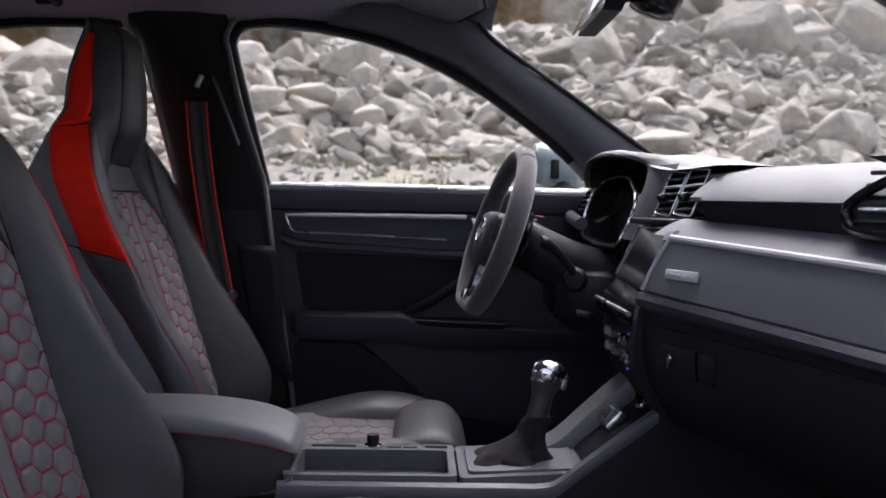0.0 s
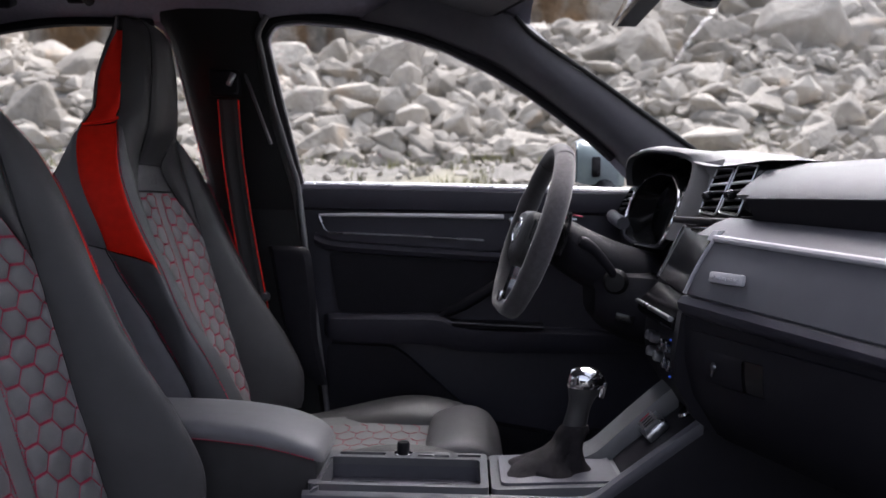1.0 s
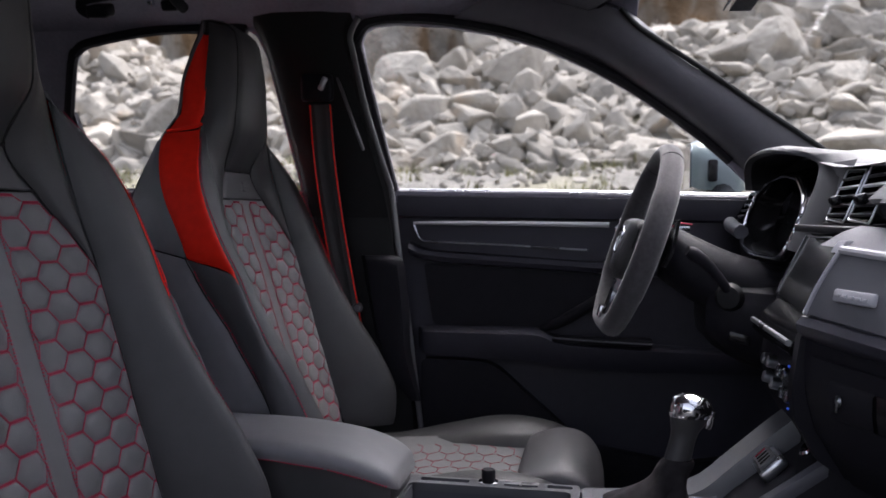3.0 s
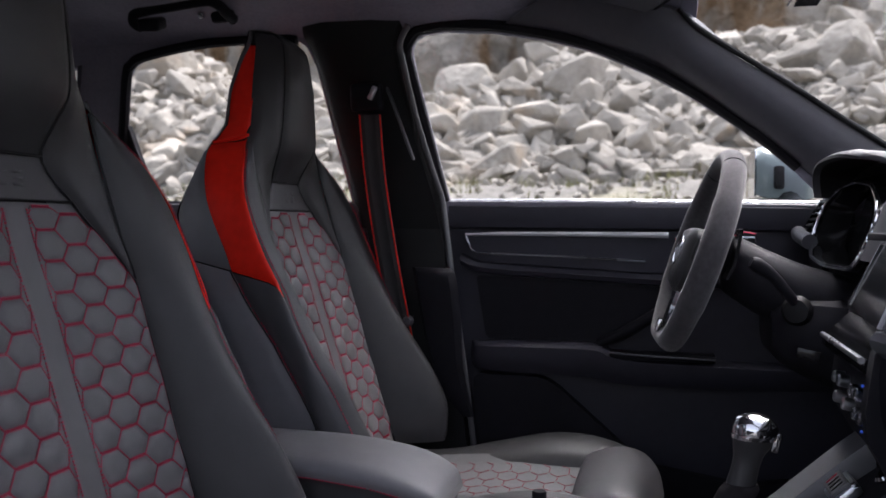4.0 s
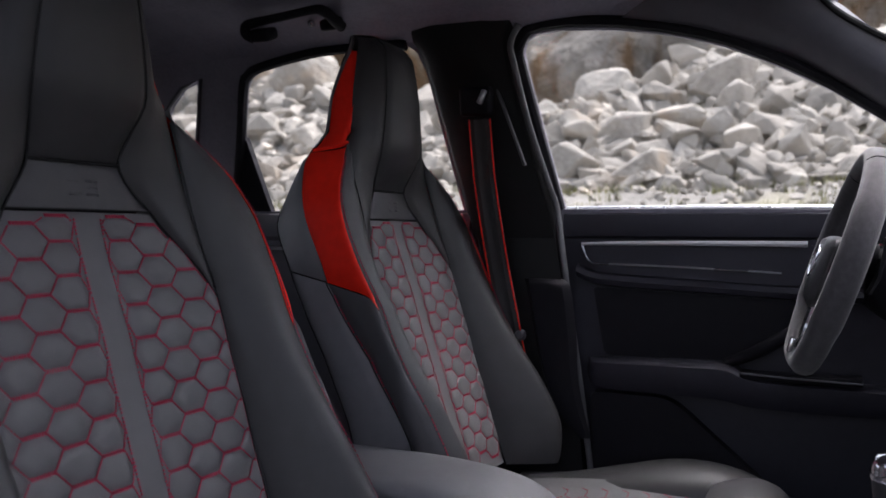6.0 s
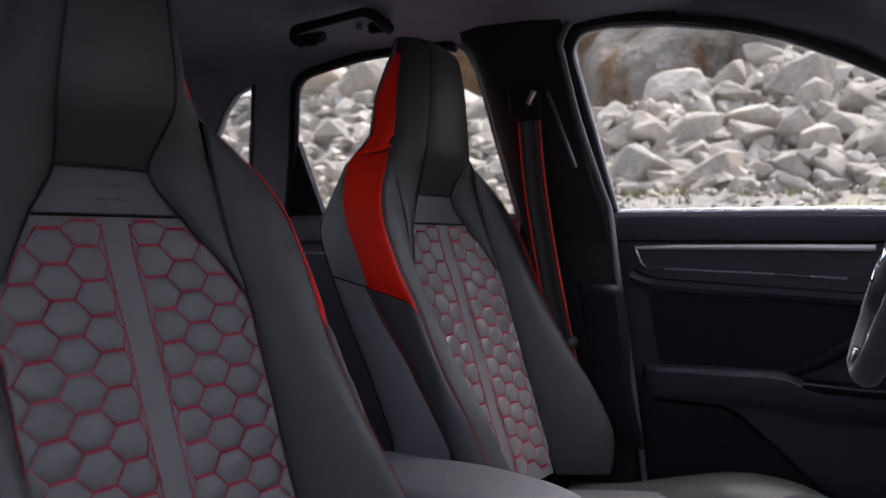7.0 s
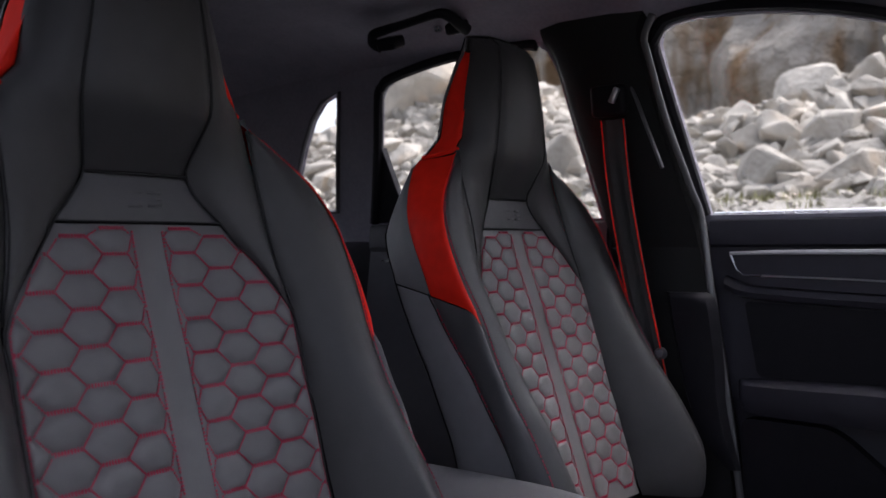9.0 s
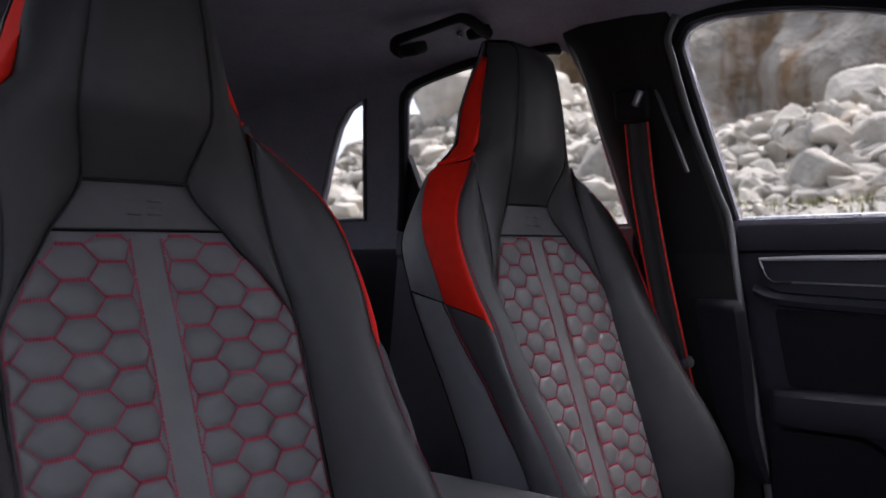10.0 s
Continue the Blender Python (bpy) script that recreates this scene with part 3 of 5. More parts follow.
STONES = [stone_mesh(k, 11 + k % 6, 0.6 + 0.05 * (k % 5)) for k in range(14)]
rnd = random.Random(5)
pile = thing("rock_pile", (0, 10, 1.2), "loose heap of pale grey angular limestone blocks", "rock pile", "", "structure")
placed = 0
while placed < 290:
    x, y = rnd.uniform(-9.0, 10), 7.0 + 4.6 * rnd.random() ** 1.3
    if x < -6 and rnd.random() < 0.5:
        continue
    size = rnd.choice((0.14, 0.17, 0.2, 0.24, 0.3, 0.36, 0.42)) * rnd.uniform(0.8, 1.2)
    ob = new("stone", STONES[rnd.randrange(14)])
    ob.parent = pile
    ob.location = Vector((x, y, rubble_z(x, y) + size * 0.15)) - pile.location
    ob.rotation_euler = (rnd.uniform(-0.5, 0.9), rnd.uniform(-0.6, 0.6), rnd.uniform(0, 6.28))
    ob.scale = (size * rnd.uniform(0.8, 1.35), size, size * rnd.uniform(0.75, 1.1))
    placed += 1

BOULDER = stone_mesh(99, 30, 0.9)
for x, y, size, turn in ((-5.9, 9.4, 0.55, 0.4), (-4.2, 9.8, 0.70, 2.1), (-7.4, 9.6, 0.85, 1.2), (-1.6, 8.9, 0.42, 3.3), (2.6, 9.2, 0.48, 4.2), (4.6, 9.6, 0.62, 2.7), (6.4, 9.9, 0.70, 5.6)):
    ob = new("boulder", BOULDER)
    ob.parent = pile
    ob.location = Vector((x, y, rubble_z(x, y) + size * 0.3)) - pile.location
    ob.rotation_euler = (0.3 * math.sin(turn), 0.4 * math.cos(2 * turn), turn)
    ob.scale = (size * 1.1, size, size * 0.95)


def scatter(name, count, xr, yr, sizes, label, seed):
    """Countless smaller stones in one mesh."""
    r = random.Random(seed)
    shapes = [([v.co.copy() for v in me.vertices], [tuple(p.vertices) for p in me.polygons]) for me in STONES]
    verts, faces = [], []
    for _ in range(count):
        x, y = r.uniform(*xr), r.uniform(*yr)
        s = r.uniform(*sizes) * (1.6 if r.random() < 0.08 else 1)
        m = Matrix.LocRotScale((x, y, rubble_z(x, y) + s * 0.25), Euler((r.uniform(-0.8, 0.8), r.uniform(-0.8, 0.8), r.uniform(0, 6.28))), (s * r.uniform(0.8, 1.4), s, s * r.uniform(0.7, 1.1)))
        vs, fs = shapes[r.randrange(14)]
        k = len(verts)
        verts += [m @ v for v in vs]
        faces += [tuple(i + k for i in f) for f in fs]
    me = bpy.data.meshes.new(name)
    me.from_pydata([tuple(v) for v in verts], [], faces)
    me.materials.append(ROCK)
    return tagged(new(name, me), label, "stones", "", "stuff")


scatter("rubble", 9000, (-10.5, 12), (6.8, 12.3), (0.05, 0.20), "small broken limestone rubble between the blocks", 11)
scatter("far_rubble", 260, (2, 14), (10, 15), (0.25, 0.6), "larger limestone blocks higher on the slope", 12)
scatter("pebbles", 2600, (-9, 10), (4.6, 7.4), (0.015, 0.06), "loose pale stones on the bank", 13)

# cliff behind the rubble; its turn in front of the car is unseen, added to dim windscreen light
CLIFF_FOOT = [Vector(p) for p in spline([(-9.8, 12.8, 0), (-6, 12.6, 0), (-2, 12.5, 0), (2, 12.6, 0), (6, 12.8, 0), (10, 12.2, 0), (13.5, 9.0, 0), (15, 4, 0), (15, -2, 0), (13.5, -8, 0), (11, -14, 0)], 190)]
rows = []
for j in range(46):
    row = []
    for i, foot in enumerate(CLIFF_FOOT):
        ahead = CLIFF_FOOT[min(i + 1, 189)] - CLIFF_FOOT[max(i - 1, 0)]
        out = Vector((-ahead.y, ahead.x, 0)).normalized()
        z = 0.2 + min(5.5 - 1.0 * min(max((foot.x - 6) / 6, 0), 1), 2.2 + 6 * (foot.x + 9.8) if foot.y > 11 else 4.5) * j / 45
        x = foot.x - foot.y
        rough = noise.noise(Vector((x * 0.5, z * 0.25, 1.0))) * 1.3 + noise.noise(Vector((x * 1.6, z * 0.7, 4.0))) * 0.5 + noise.noise(Vector((x * 5, z * 3, 9.0))) * 0.16
        ledge = 0.5 * (abs(((z * 0.55 + x * 0.1) % 1) - 0.5))
        row.append(foot + out * (0.16 * z + rough + ledge) + Vector((0, 0, z)))
    rows.append(row)
structure("backdrop_cliff", grid(rows), CLIFF, "weathered brown and grey quarry cliff", "cliff", 25)

# sparse grass on the bank
verts, faces = [], []
r = random.Random(3)
for _ in range(420):
    cx, cy = r.uniform(-7, 9), r.uniform(5.2, 7.3)
    cz = rubble_z(cx, cy)
    for _ in range(9):
        a, h, lean = r.uniform(0, 6.28), r.uniform(0.04, 0.11), r.uniform(0.01, 0.06)
        p = Vector((cx + r.gauss(0, 0.05), cy + r.gauss(0, 0.05), cz))
        d, s = Vector((math.cos(a), math.sin(a), 0)), Vector((-math.sin(a), math.cos(a), 0)) * 0.005
        k = len(verts)
        verts += [p - s, p + s, p + d * lean * 0.5 + s * 0.7 + Vector((0, 0, h * 0.6)), p + d * lean * 0.5 - s * 0.7 + Vector((0, 0, h * 0.6)), p + d * lean + Vector((0, 0, h))]
        faces += [(k, k + 1, k + 2, k + 3), (k + 3, k + 2, k + 4)]
me = bpy.data.meshes.new("grass_tufts")
me.from_pydata([tuple(v) for v in verts], [], faces)
me.materials.append(TUFT)
tagged(new("grass_tufts", me), "sparse yellow-green grass on the stony bank", "grass", "", "stuff")


# ---- car shell ----
def wall(x, z, d, side=1, base=0.70):
    """A point of the leaning upper side wall; d goes outwards."""
    return Vector((x, side * (base - 0.28 * (z - 1.05) + d), z))


def lower(x, z, d, side=1, base=0.70):
    return Vector((x, side * (base + d), z))


GLASS_FRONT = [(0.178, 1.045), (0.147, 1.191), (0.120, 1.320), (0.114, 1.362), (0.122, 1.381), (0.142, 1.391), (0.193, 1.396), (0.294, 1.389), (0.396, 1.371), (0.498, 1.343), (0.602, 1.297), (0.682, 1.254), (0.763, 1.201), (0.833, 1.151), (0.890, 1.104), (0.945, 1.052), (0.945, 1.040)]
GLASS_REAR = [(-0.648, 1.045), (-0.600, 1.200), (-0.566, 1.330), (-0.550, 1.352), (-0.511, 1.370), (-0.349, 1.393), (-0.175, 1.394), (-0.140, 1.390), (-0.120, 1.376), (-0.102, 1.335), (-0.078, 1.200), (-0.048, 1.045)]
GLASS_QUARTER = [(-0.765, 1.075), (-0.725, 1.220), (-0.686, 1.356), (-0.745, 1.338), (-0.790, 1.300), (-0.835, 1.240), (-0.880, 1.165), (-0.930, 1.090), (-0.925, 1.075)]
FRAME_OUT = [(-1.55, 1.0), (-1.55, 1.30), (-1.30, 1.40), (-0.9, 1.43), (-0.2, 1.452), (0.25, 1.45), (0.45, 1.44), (0.653, 1.402), (0.751, 1.33), (0.856, 1.262), (0.938, 1.208), (1.027, 1.150), (1.14, 1.075), (1.14, 1.0)]
structure("wall_left", plate(FRAME_OUT, [GLASS_FRONT, GLASS_REAR, GLASS_QUARTER], lambda x, z, d: wall(x, z, d), 0.018, 0.004), HEADLINER, "dark window surrounds of the car's body side", "car body")
structure("wall_right", plate([(-1.55, 1.0), (-1.55, 1.30), (-1.30, 1.40), (-0.9, 1.43), (-0.2, 1.452), (0.25, 1.45), (0.45, 1.44), (0.653, 1.402), (0.751, 1.33), (0.856, 1.262), (0.938, 1.208), (1.027, 1.150), (1.14, 1.075), (1.14, 1.0), (1.11, 1.0), (1.09, 1.075), (1.0, 1.14), (0.9, 1.21), (0.8, 1.28), (0.65, 1.385), (0.45, 1.43), (0.2, 1.44), (0.1, 1.42), (0.08, 1.2), (0.10, 1.0)], [GLASS_REAR], lambda x, z, d: wall(x, z, d, -1), 0.055), BLACK_PLASTIC, "black surround of the open front doorway", "car body")
structure("wall_right_lower", plate([(-1.55, 0.28), (-1.55, 1.0), (0.10, 1.0), (0.12, 0.6), (0.2, 0.38), (0.95, 0.38), (1.02, 1.0), (1.2, 1.0), (1.2, 0.28)], [], lambda x, z, d: lower(x, z, d, -1), 0.07), BLACK_PLASTIC, "black sill and rear door beside the open doorway", "car body")
structure("wall_left_lower", plate([(-1.55, 0.28), (-1.55, 1.0), (1.25, 1.0), (1.25, 0.28)], [], lambda x, z, d: lower(x, z, d + 0.045), 0.10), HARD, "dark lower body side behind the door trims", "car body")

# front door trim seen from inside
door = thing("door_1", (0.58, 0.70, 0.35), "black driver's door trim with a satin metal strip", "car door", "", "structure")
part("panel", plate(rounded([(0.175, 0.36), (0.205, 0.60), (0.172, 0.985), (0.172, 1.040), (1.02, 1.040), (1.02, 0.36)], 0.01), [], lambda x, z, d: lower(x, z, d + 0.012), 0.035, 0.006), DOOR, door)
part("sill_pad", loft([[(x, 0.70 + dy, z) for dy, z in ((0.012, 0.985), (0.002, 0.990), (-0.004, 1.012), (0.000, 1.034), (0.012, 1.043), (0.040, 1.045), (0.040, 0.985))] for x in (0.176, 0.5, 1.0)], 0, 0), DOOR, door, "soft black shoulder below the window")
part("window_strip", tube([(0.178, 0.722, 1.046), (0.5, 0.722, 1.047), (0.945, 0.722, 1.044)], 0.006, 8), SILVER, door, "bright strip along the glass")
part("trim_panel", plate(rounded([(0.214, 0.972), (0.224, 0.935), (0.245, 0.916), (0.60, 0.898), (0.66, 0.900), (0.70, 0.975)], [0.004, 0.01, 0.01, 0.01, 0.004, 0.004]), [], lambda x, z, d: lower(x, z, d - 0.001), 0.02, 0.004), DOOR, door, "dark satin inlay")
part("trim_strip", tube([(0.216, 0.694, 0.974), (0.30, 0.693, 0.976), (0.46, 0.692, 0.977), (0.645, 0.692, 0.977)], [0.003, 0.0045, 0.005, 0.006], 8), BRIGHT, door, "satin metal strip")
part("trim_edge", tube([(0.216, 0.696, 0.972), (0.228, 0.695, 0.943), (0.240, 0.695, 0.934), (0.42, 0.695, 0.930), (0.60, 0.695, 0.922)], 0.002, 6), SILVER, door)
part("door_pull", obox((0.672, 0.694, 0.948), (0.012, 0.012, 0.062), (0, -22, 0), 0.004), SILVER, door, "satin metal release lever")
part("door_pull", obox((0.745, 0.694, 0.972), (0.14, 0.010, 0.012), (0, 0, 0), 0.004), SILVER, door)
part("upper_ridge", loft([[(x, 0.70 + dy, z + dz) for dy, dz in ((0.014, 0.012), (-0.004, 0.006), (-0.010, -0.004), (-0.004, -0.014), (0.014, -0.018))] for x, z in ((0.205, 0.922), (0.26, 0.906), (0.50, 0.894), (0.70, 0.885), (0.95, 0.880))], 14, 0), DOOR, door)
part("inset", plate(rounded([(0.238, 0.886), (0.262, 0.748), (0.50, 0.742), (0.545, 0.770), (0.655, 0.840), (0.70, 0.870), (0.55, 0.872)], 0.012), [], lambda x, z, d: lower(x, z, d + 0.006), 0.02, 0.003), HARD, door, "dark cloth inset")
part("pull_handle", tube([(0.505, 0.685, 0.748), (0.56, 0.672, 0.775), (0.64, 0.668, 0.828), (0.70, 0.682, 0.870)], [0.010, 0.013, 0.012, 0.010], 10, 16), HARD, door)
part("armrest", loft([[(x, 0.712 - w * a, zt - h * b) for a, b in ((0, 0.0), (0.75, 0.0), (1, 0.14), (1, 0.6), (0.7, 1.0), (0, 1.05))] for x, w, zt, h in ((0.232, 0.020, 0.742, 0.045), (0.26, 0.045, 0.744, 0.060), (0.40, 0.060, 0.748, 0.066), (0.50, 0.062, 0.748, 0.070), (0.56, 0.060, 0.728, 0.060), (0.76, 0.052, 0.720, 0.055), (0.99, 0.030, 0.715, 0.045))], 28, 0), DOOR, door, "black leather armrest")
part("switch_plate", box((0.53, 0.652, 0.722), (0.74, 0.70, 0.736), 0.003), HARD, door)
part("armrest_edge", tube([(0.53, 0.650, 0.735), (0.62, 0.650, 0.731), (0.74, 0.652, 0.728)], 0.002, 6), GREY_PLASTIC, door)
part("door_pocket", plate(rounded([(0.24, 0.675), (0.39, 0.672), (0.42, 0.655), (0.565, 0.531), (0.60, 0.50), (0.80, 0.47), (0.98, 0.50), (0.98, 0.37), (0.24, 0.37)], 0.02), [], lambda x, z, d: lower(x, z, d - 0.020), 0.04, 0.008), HARD, door, "hard black map pocket")
part("window_frame", tube([tuple(wall(x, z, -0.004)) for x, z in [(a - 0.010, b) if k < 4 else (a, b + 0.012) for k, (a, b) in enumerate(GLASS_FRONT[:15])]], 0.012, 8, 60), HARD, door, "dark window frame")
part("pane", plate(GLASS_FRONT, [], lambda x, z, d: wall(x, z, d + 0.010), 0.004), PANE, door, "clear window glass").visible_shadow = False

# opened passenger door, swung out ahead of the doorway
swing = thing("door_3", (1.04, -0.76, 0.35), "opened passenger door with a dark inner trim", "car door", "", "structure")


def opened(a, z, d):
    """A point of the opened door: a from the hinge outwards, d through its thickness."""
    along, face = Vector((-0.16, -0.987, 0)), Vector((0.987, -0.16, 0))
    return Vector((1.04, -0.76, z)) + along * a + face * (d - 0.22 * max(0, z - 1.05))


part("panel", plate(rounded([(0.02, 0.36), (0.02, 1.03), (0.98, 1.05), (1.02, 0.7), (0.96, 0.36)], 0.02), [], lambda a, z, d: opened(a, z, d), 0.10, 0.01), DOOR, swing)
part("outer_skin", plate(rounded([(0.0, 0.34), (0.0, 1.02), (1.0, 1.04), (1.04, 0.7), (0.98, 0.34)], 0.02), [], lambda a, z, d: opened(a, z, d + 0.104), 0.02, 0.004), PAINT, swing, "pale painted outer skin")
part("window_frame", tube([tuple(opened(a, z, 0.06)) for a, z in ((0.02, 1.03), (0.15, 1.14), (0.36, 1.28), (0.6, 1.38), (0.85, 1.40), (0.92, 1.37), (0.99, 1.04))], 0.022, 8, 40), HARD, swing)
part("pane", plate([(0.06, 1.03), (0.18, 1.14), (0.37, 1.27), (0.6, 1.365), (0.84, 1.39), (0.90, 1.36), (0.97, 1.04)], [], lambda a, z, d: opened(a, z, d + 0.06), 0.004), PANE, swing, "clear window glass").visible_shadow = False
part("armrest", tube([tuple(opened(a, z, -0.02)) for a, z in ((0.25, 0.73), (0.5, 0.74), (0.9, 0.745))], [0.02, 0.035, 0.03], 10, 10), DOOR, swing)

# rear door and quarter light
rear = thing("door_2", (-0.3, 0.70, 0.35), "black rear door trim with a slim metal strip", "car door", "", "structure")
part("panel", plate(rounded([(-0.66, 0.36), (-0.70, 0.7), (-0.66, 1.030), (-0.03, 1.030), (0.02, 0.36)], 0.02), [], lambda x, z, d: lower(x, z, d + 0.002), 0.04, 0.006), SOFT, rear)
part("sill_pad", loft([[(x, 0.70 + dy, z) for dy, z in ((0.0, 0.975), (-0.010, 0.985), (-0.012, 1.012), (-0.006, 1.036), (0.012, 1.044), (0.040, 1.044), (0.040, 0.975))] for x in (-0.66, -0.3, -0.03)], 0, 0), SOFT, rear)
part("trim_strip", tube([(-0.62, 0.69, 0.955), (-0.40, 0.688, 0.958), (-0.08, 0.69, 0.958)], 0.004, 8), SILVER, rear, "satin metal strip")
part("pane", plate(GLASS_REAR, [], lambda x, z, d: wall(x, z, d + 0.010), 0.004), PANE, rear, "clear window glass").visible_shadow = False
part("window_frame", tube([tuple(wall(x, z, -0.004)) for x, z in GLASS_REAR[:8]], 0.012, 8, 40), HARD, rear)
part("corner_cover", plate([(-0.655, 1.045), (-0.585, 1.22), (-0.545, 1.045)], [], lambda x, z, d: wall(x, z, d - 0.004), 0.02, 0.003), HARD, rear, "black triangular corner cover")
quarter = thing("window_1", (-0.82, 0.68, 1.07), "small rear quarter window in a black frame", "window", "", "structure")
part("pane", plate(GLASS_QUARTER, [], lambda x, z, d: wall(x, z, d + 0.010), 0.004), PANE, quarter, "clear glass").visible_shadow = False
part("frame", tube([tuple(wall(x, z, -0.002)) for x, z in GLASS_QUARTER], 0.006, 8, 0, True), SOFT, quarter)

# door pillar, belt and seal
pillar = thing("pillar_left", (0.06, 0.66, 0.35), "black plastic door pillar trim", "pillar", "", "structure")
part("upper_trim", loft([[tuple(wall(x0 + (x1 - x0) * a, z, -d * b)) for a, b in ((0.0, 0.05), (0.10, 0.75), (0.30, 1), (0.70, 1), (0.93, 0.8), (1.0, 0.05))] for z, x0, x1, d in ((1.42, -0.150, 0.120, 0.03), (1.385, -0.118, 0.098, 0.035), (1.33, -0.098, 0.102, 0.04), (1.20, -0.072, 0.126, 0.042), (1.05, -0.042, 0.165, 0.044), (0.985, -0.030, 0.176, 0.044))], 20, 0), BLACK_PLASTIC, pillar)
part("lower_trim", loft([[tuple(lower(x0 + (x1 - x0) * a, z, 0.035 - d * b)) for a, b in ((0.0, 0.05), (0.10, 0.75), (0.30, 1), (0.70, 1), (0.93, 0.8), (1.0, 0.05))] for z, x0, x1, d in ((0.985, -0.030, 0.176, 0.062), (0.90, -0.01, 0.190, 0.064), (0.75, 0.02, 0.212, 0.070), (0.62, 0.0, 0.232, 0.074), (0.50, -0.05, 0.250, 0.076), (0.34, -0.05, 0.270, 0.076))], 18, 0), BLACK_PLASTIC, pillar)
part("flare", loft([[(x0 + (x1 - x0) * a, 0.656 - d * b, z) for a, b in ((0.0, 0.0), (0.12, 0.8), (0.5, 1), (0.85, 0.9), (1.0, 0.2))] for z, x0, x1, d in ((0.902, 0.106, 0.190, 0.012), (0.88, 0.112, 0.206, 0.020), (0.78, 0.130, 0.218, 0.022), (0.70, 0.150, 0.222, 0.022), (0.63, 0.182, 0.236, 0.020), (0.585, 0.222, 0.248, 0.012))], 20, 0), HARD, pillar, "dark lower pillar cover")
part("slot", obox((0.092, 0.601, 1.212), (0.006, 0.010, 0.175), (0, -21, 0), 0.002), GREY_PLASTIC, pillar, "grey edge of the height slider")
SEAL = [(0.118, 1.405), (0.098, 1.370), (0.102, 1.332), (0.122, 1.222), (0.156, 1.094), (0.170, 1.040)]
part("door_seal", tube([tuple(wall(x, z, -0.030)) for x, z in SEAL] + [(0.190, 0.666, 0.906), (0.218, 0.664, 0.721), (0.243, 0.662, 0.54), (0.262, 0.662, 0.38)], 0.007, 10, 60), RUBBER, pillar, "rubber door seal")

belt = thing("seat_belt", (0.05, 0.62, 0.75), "black seat belt webbing with bright red edges on the pillar", "seat belt")
part("guide", obox((0.022, 0.594, 1.262), (0.070, 0.028, 0.060), (8, 0, 0), 0.010, 3), HARD, belt, "gloss black belt guide")
part("guide_tab", obox((0.040, 0.576, 1.268), (0.012, 0.010, 0.030), (0, 25, 0), 0.003), SILVER, belt)
BELT_LINE = [(0.030, 0.590, 1.225), (0.040, 0.596, 1.10), (0.058, 0.615, 0.95), (0.082, 0.634, 0.80), (0.10, 0.64, 0.70), (0.115, 0.645, 0.58)]
pts = spline(BELT_LINE, 24)
part("webbing", grid([[p + Vector((dx, dy, 0)) for dx, dy in ((-0.0235, 0.0), (-0.012, -0.0022), (-0.004, 0.0012), (0.004, 0.0012), (0.012, -0.0022), (0.0235, 0.0), (0.0235, 0.004), (-0.0235, 0.004))] for p in pts], close_u=True), WEB, belt, "black ribbed webbing", 25)
for s in (-1, 1):
    part("edge_stripe", tube([p + Vector((s * 0.0225, -0.0015, 0)) for p in pts], 0.0015, 6), RED, belt, "bright red woven edge")
part("anchor", lathe([(0.0, 0), (0.012, 0), (0.012, 0.006), (0.007, 0.012), (0, 0.012)], pose(0.104, 0.640, 0.787, 90, 0, 0), 16), GREY_PLASTIC, belt)

# windscreen pillar trim
rings = []
for (x0, y0, z0), (x1, y1, z1), d in (((0.30, 0.603, 1.396), (0.40, 0.545, 1.440), 0.006), ((0.42, 0.612, 1.374), (0.53, 0.545, 1.432), 0.010), ((0.498, 0.616, 1.352), (0.600, 0.546, 1.418), 0.014), ((0.601, 0.624, 1.318), (0.670, 0.550, 1.392), 0.020), ((0.681, 0.637, 1.273), (0.751, 0.569, 1.326), 0.026), ((0.803, 0.659, 1.190), (0.856, 0.587, 1.262), 0.028), ((0.888, 0.676, 1.124), (0.938, 0.602, 1.208), 0.028), ((0.945, 0.688, 1.076), (1.027, 0.618, 1.150), 0.028), ((0.99, 0.695, 1.03), (1.14, 0.63, 1.07), 0.028)):
    a, b = Vector((x0, y0, z0)), Vector((x1, y1, z1))
    n = Vector((-0.35, -0.9, -0.15)).normalized()
    rings.append([a + Vector((0, 0.03, 0)), a + n * 0.2 * d, a.lerp(b, 0.22) + n * d, a.lerp(b, 0.5) + n * 1.15 * d, a.lerp(b, 0.8) + n * 0.9 * d, b + n * 0.1 * d, b + Vector((0.01, 0.03, 0.01))])
structure("windscreen_pillar", loft(rings, 36, 0), SOFT, "dark padded windscreen pillar trim", "pillar", 50)
structure("windscreen_pillar_right", tube([(0.60, -0.55, 1.435), (0.653, -0.557, 1.408), (0.751, -0.578, 1.340), (0.938, -0.612, 1.220), (1.16, -0.65, 1.07)], 0.020, 10, 16), SOFT, "dark padded windscreen pillar trim", "pillar")
structure("windscreen_seal", tube([(0.655, 0.540, 1.405), (0.690, 0.551, 1.370), (0.751, 0.563, 1.331), (0.856, 0.581, 1.266), (0.938, 0.596, 1.212), (1.027, 0.612, 1.155), (1.14, 0.625, 1.08)], 0.006, 8, 30), BLACK_PLASTIC, "black edge of the windscreen", "trim")
rows = []
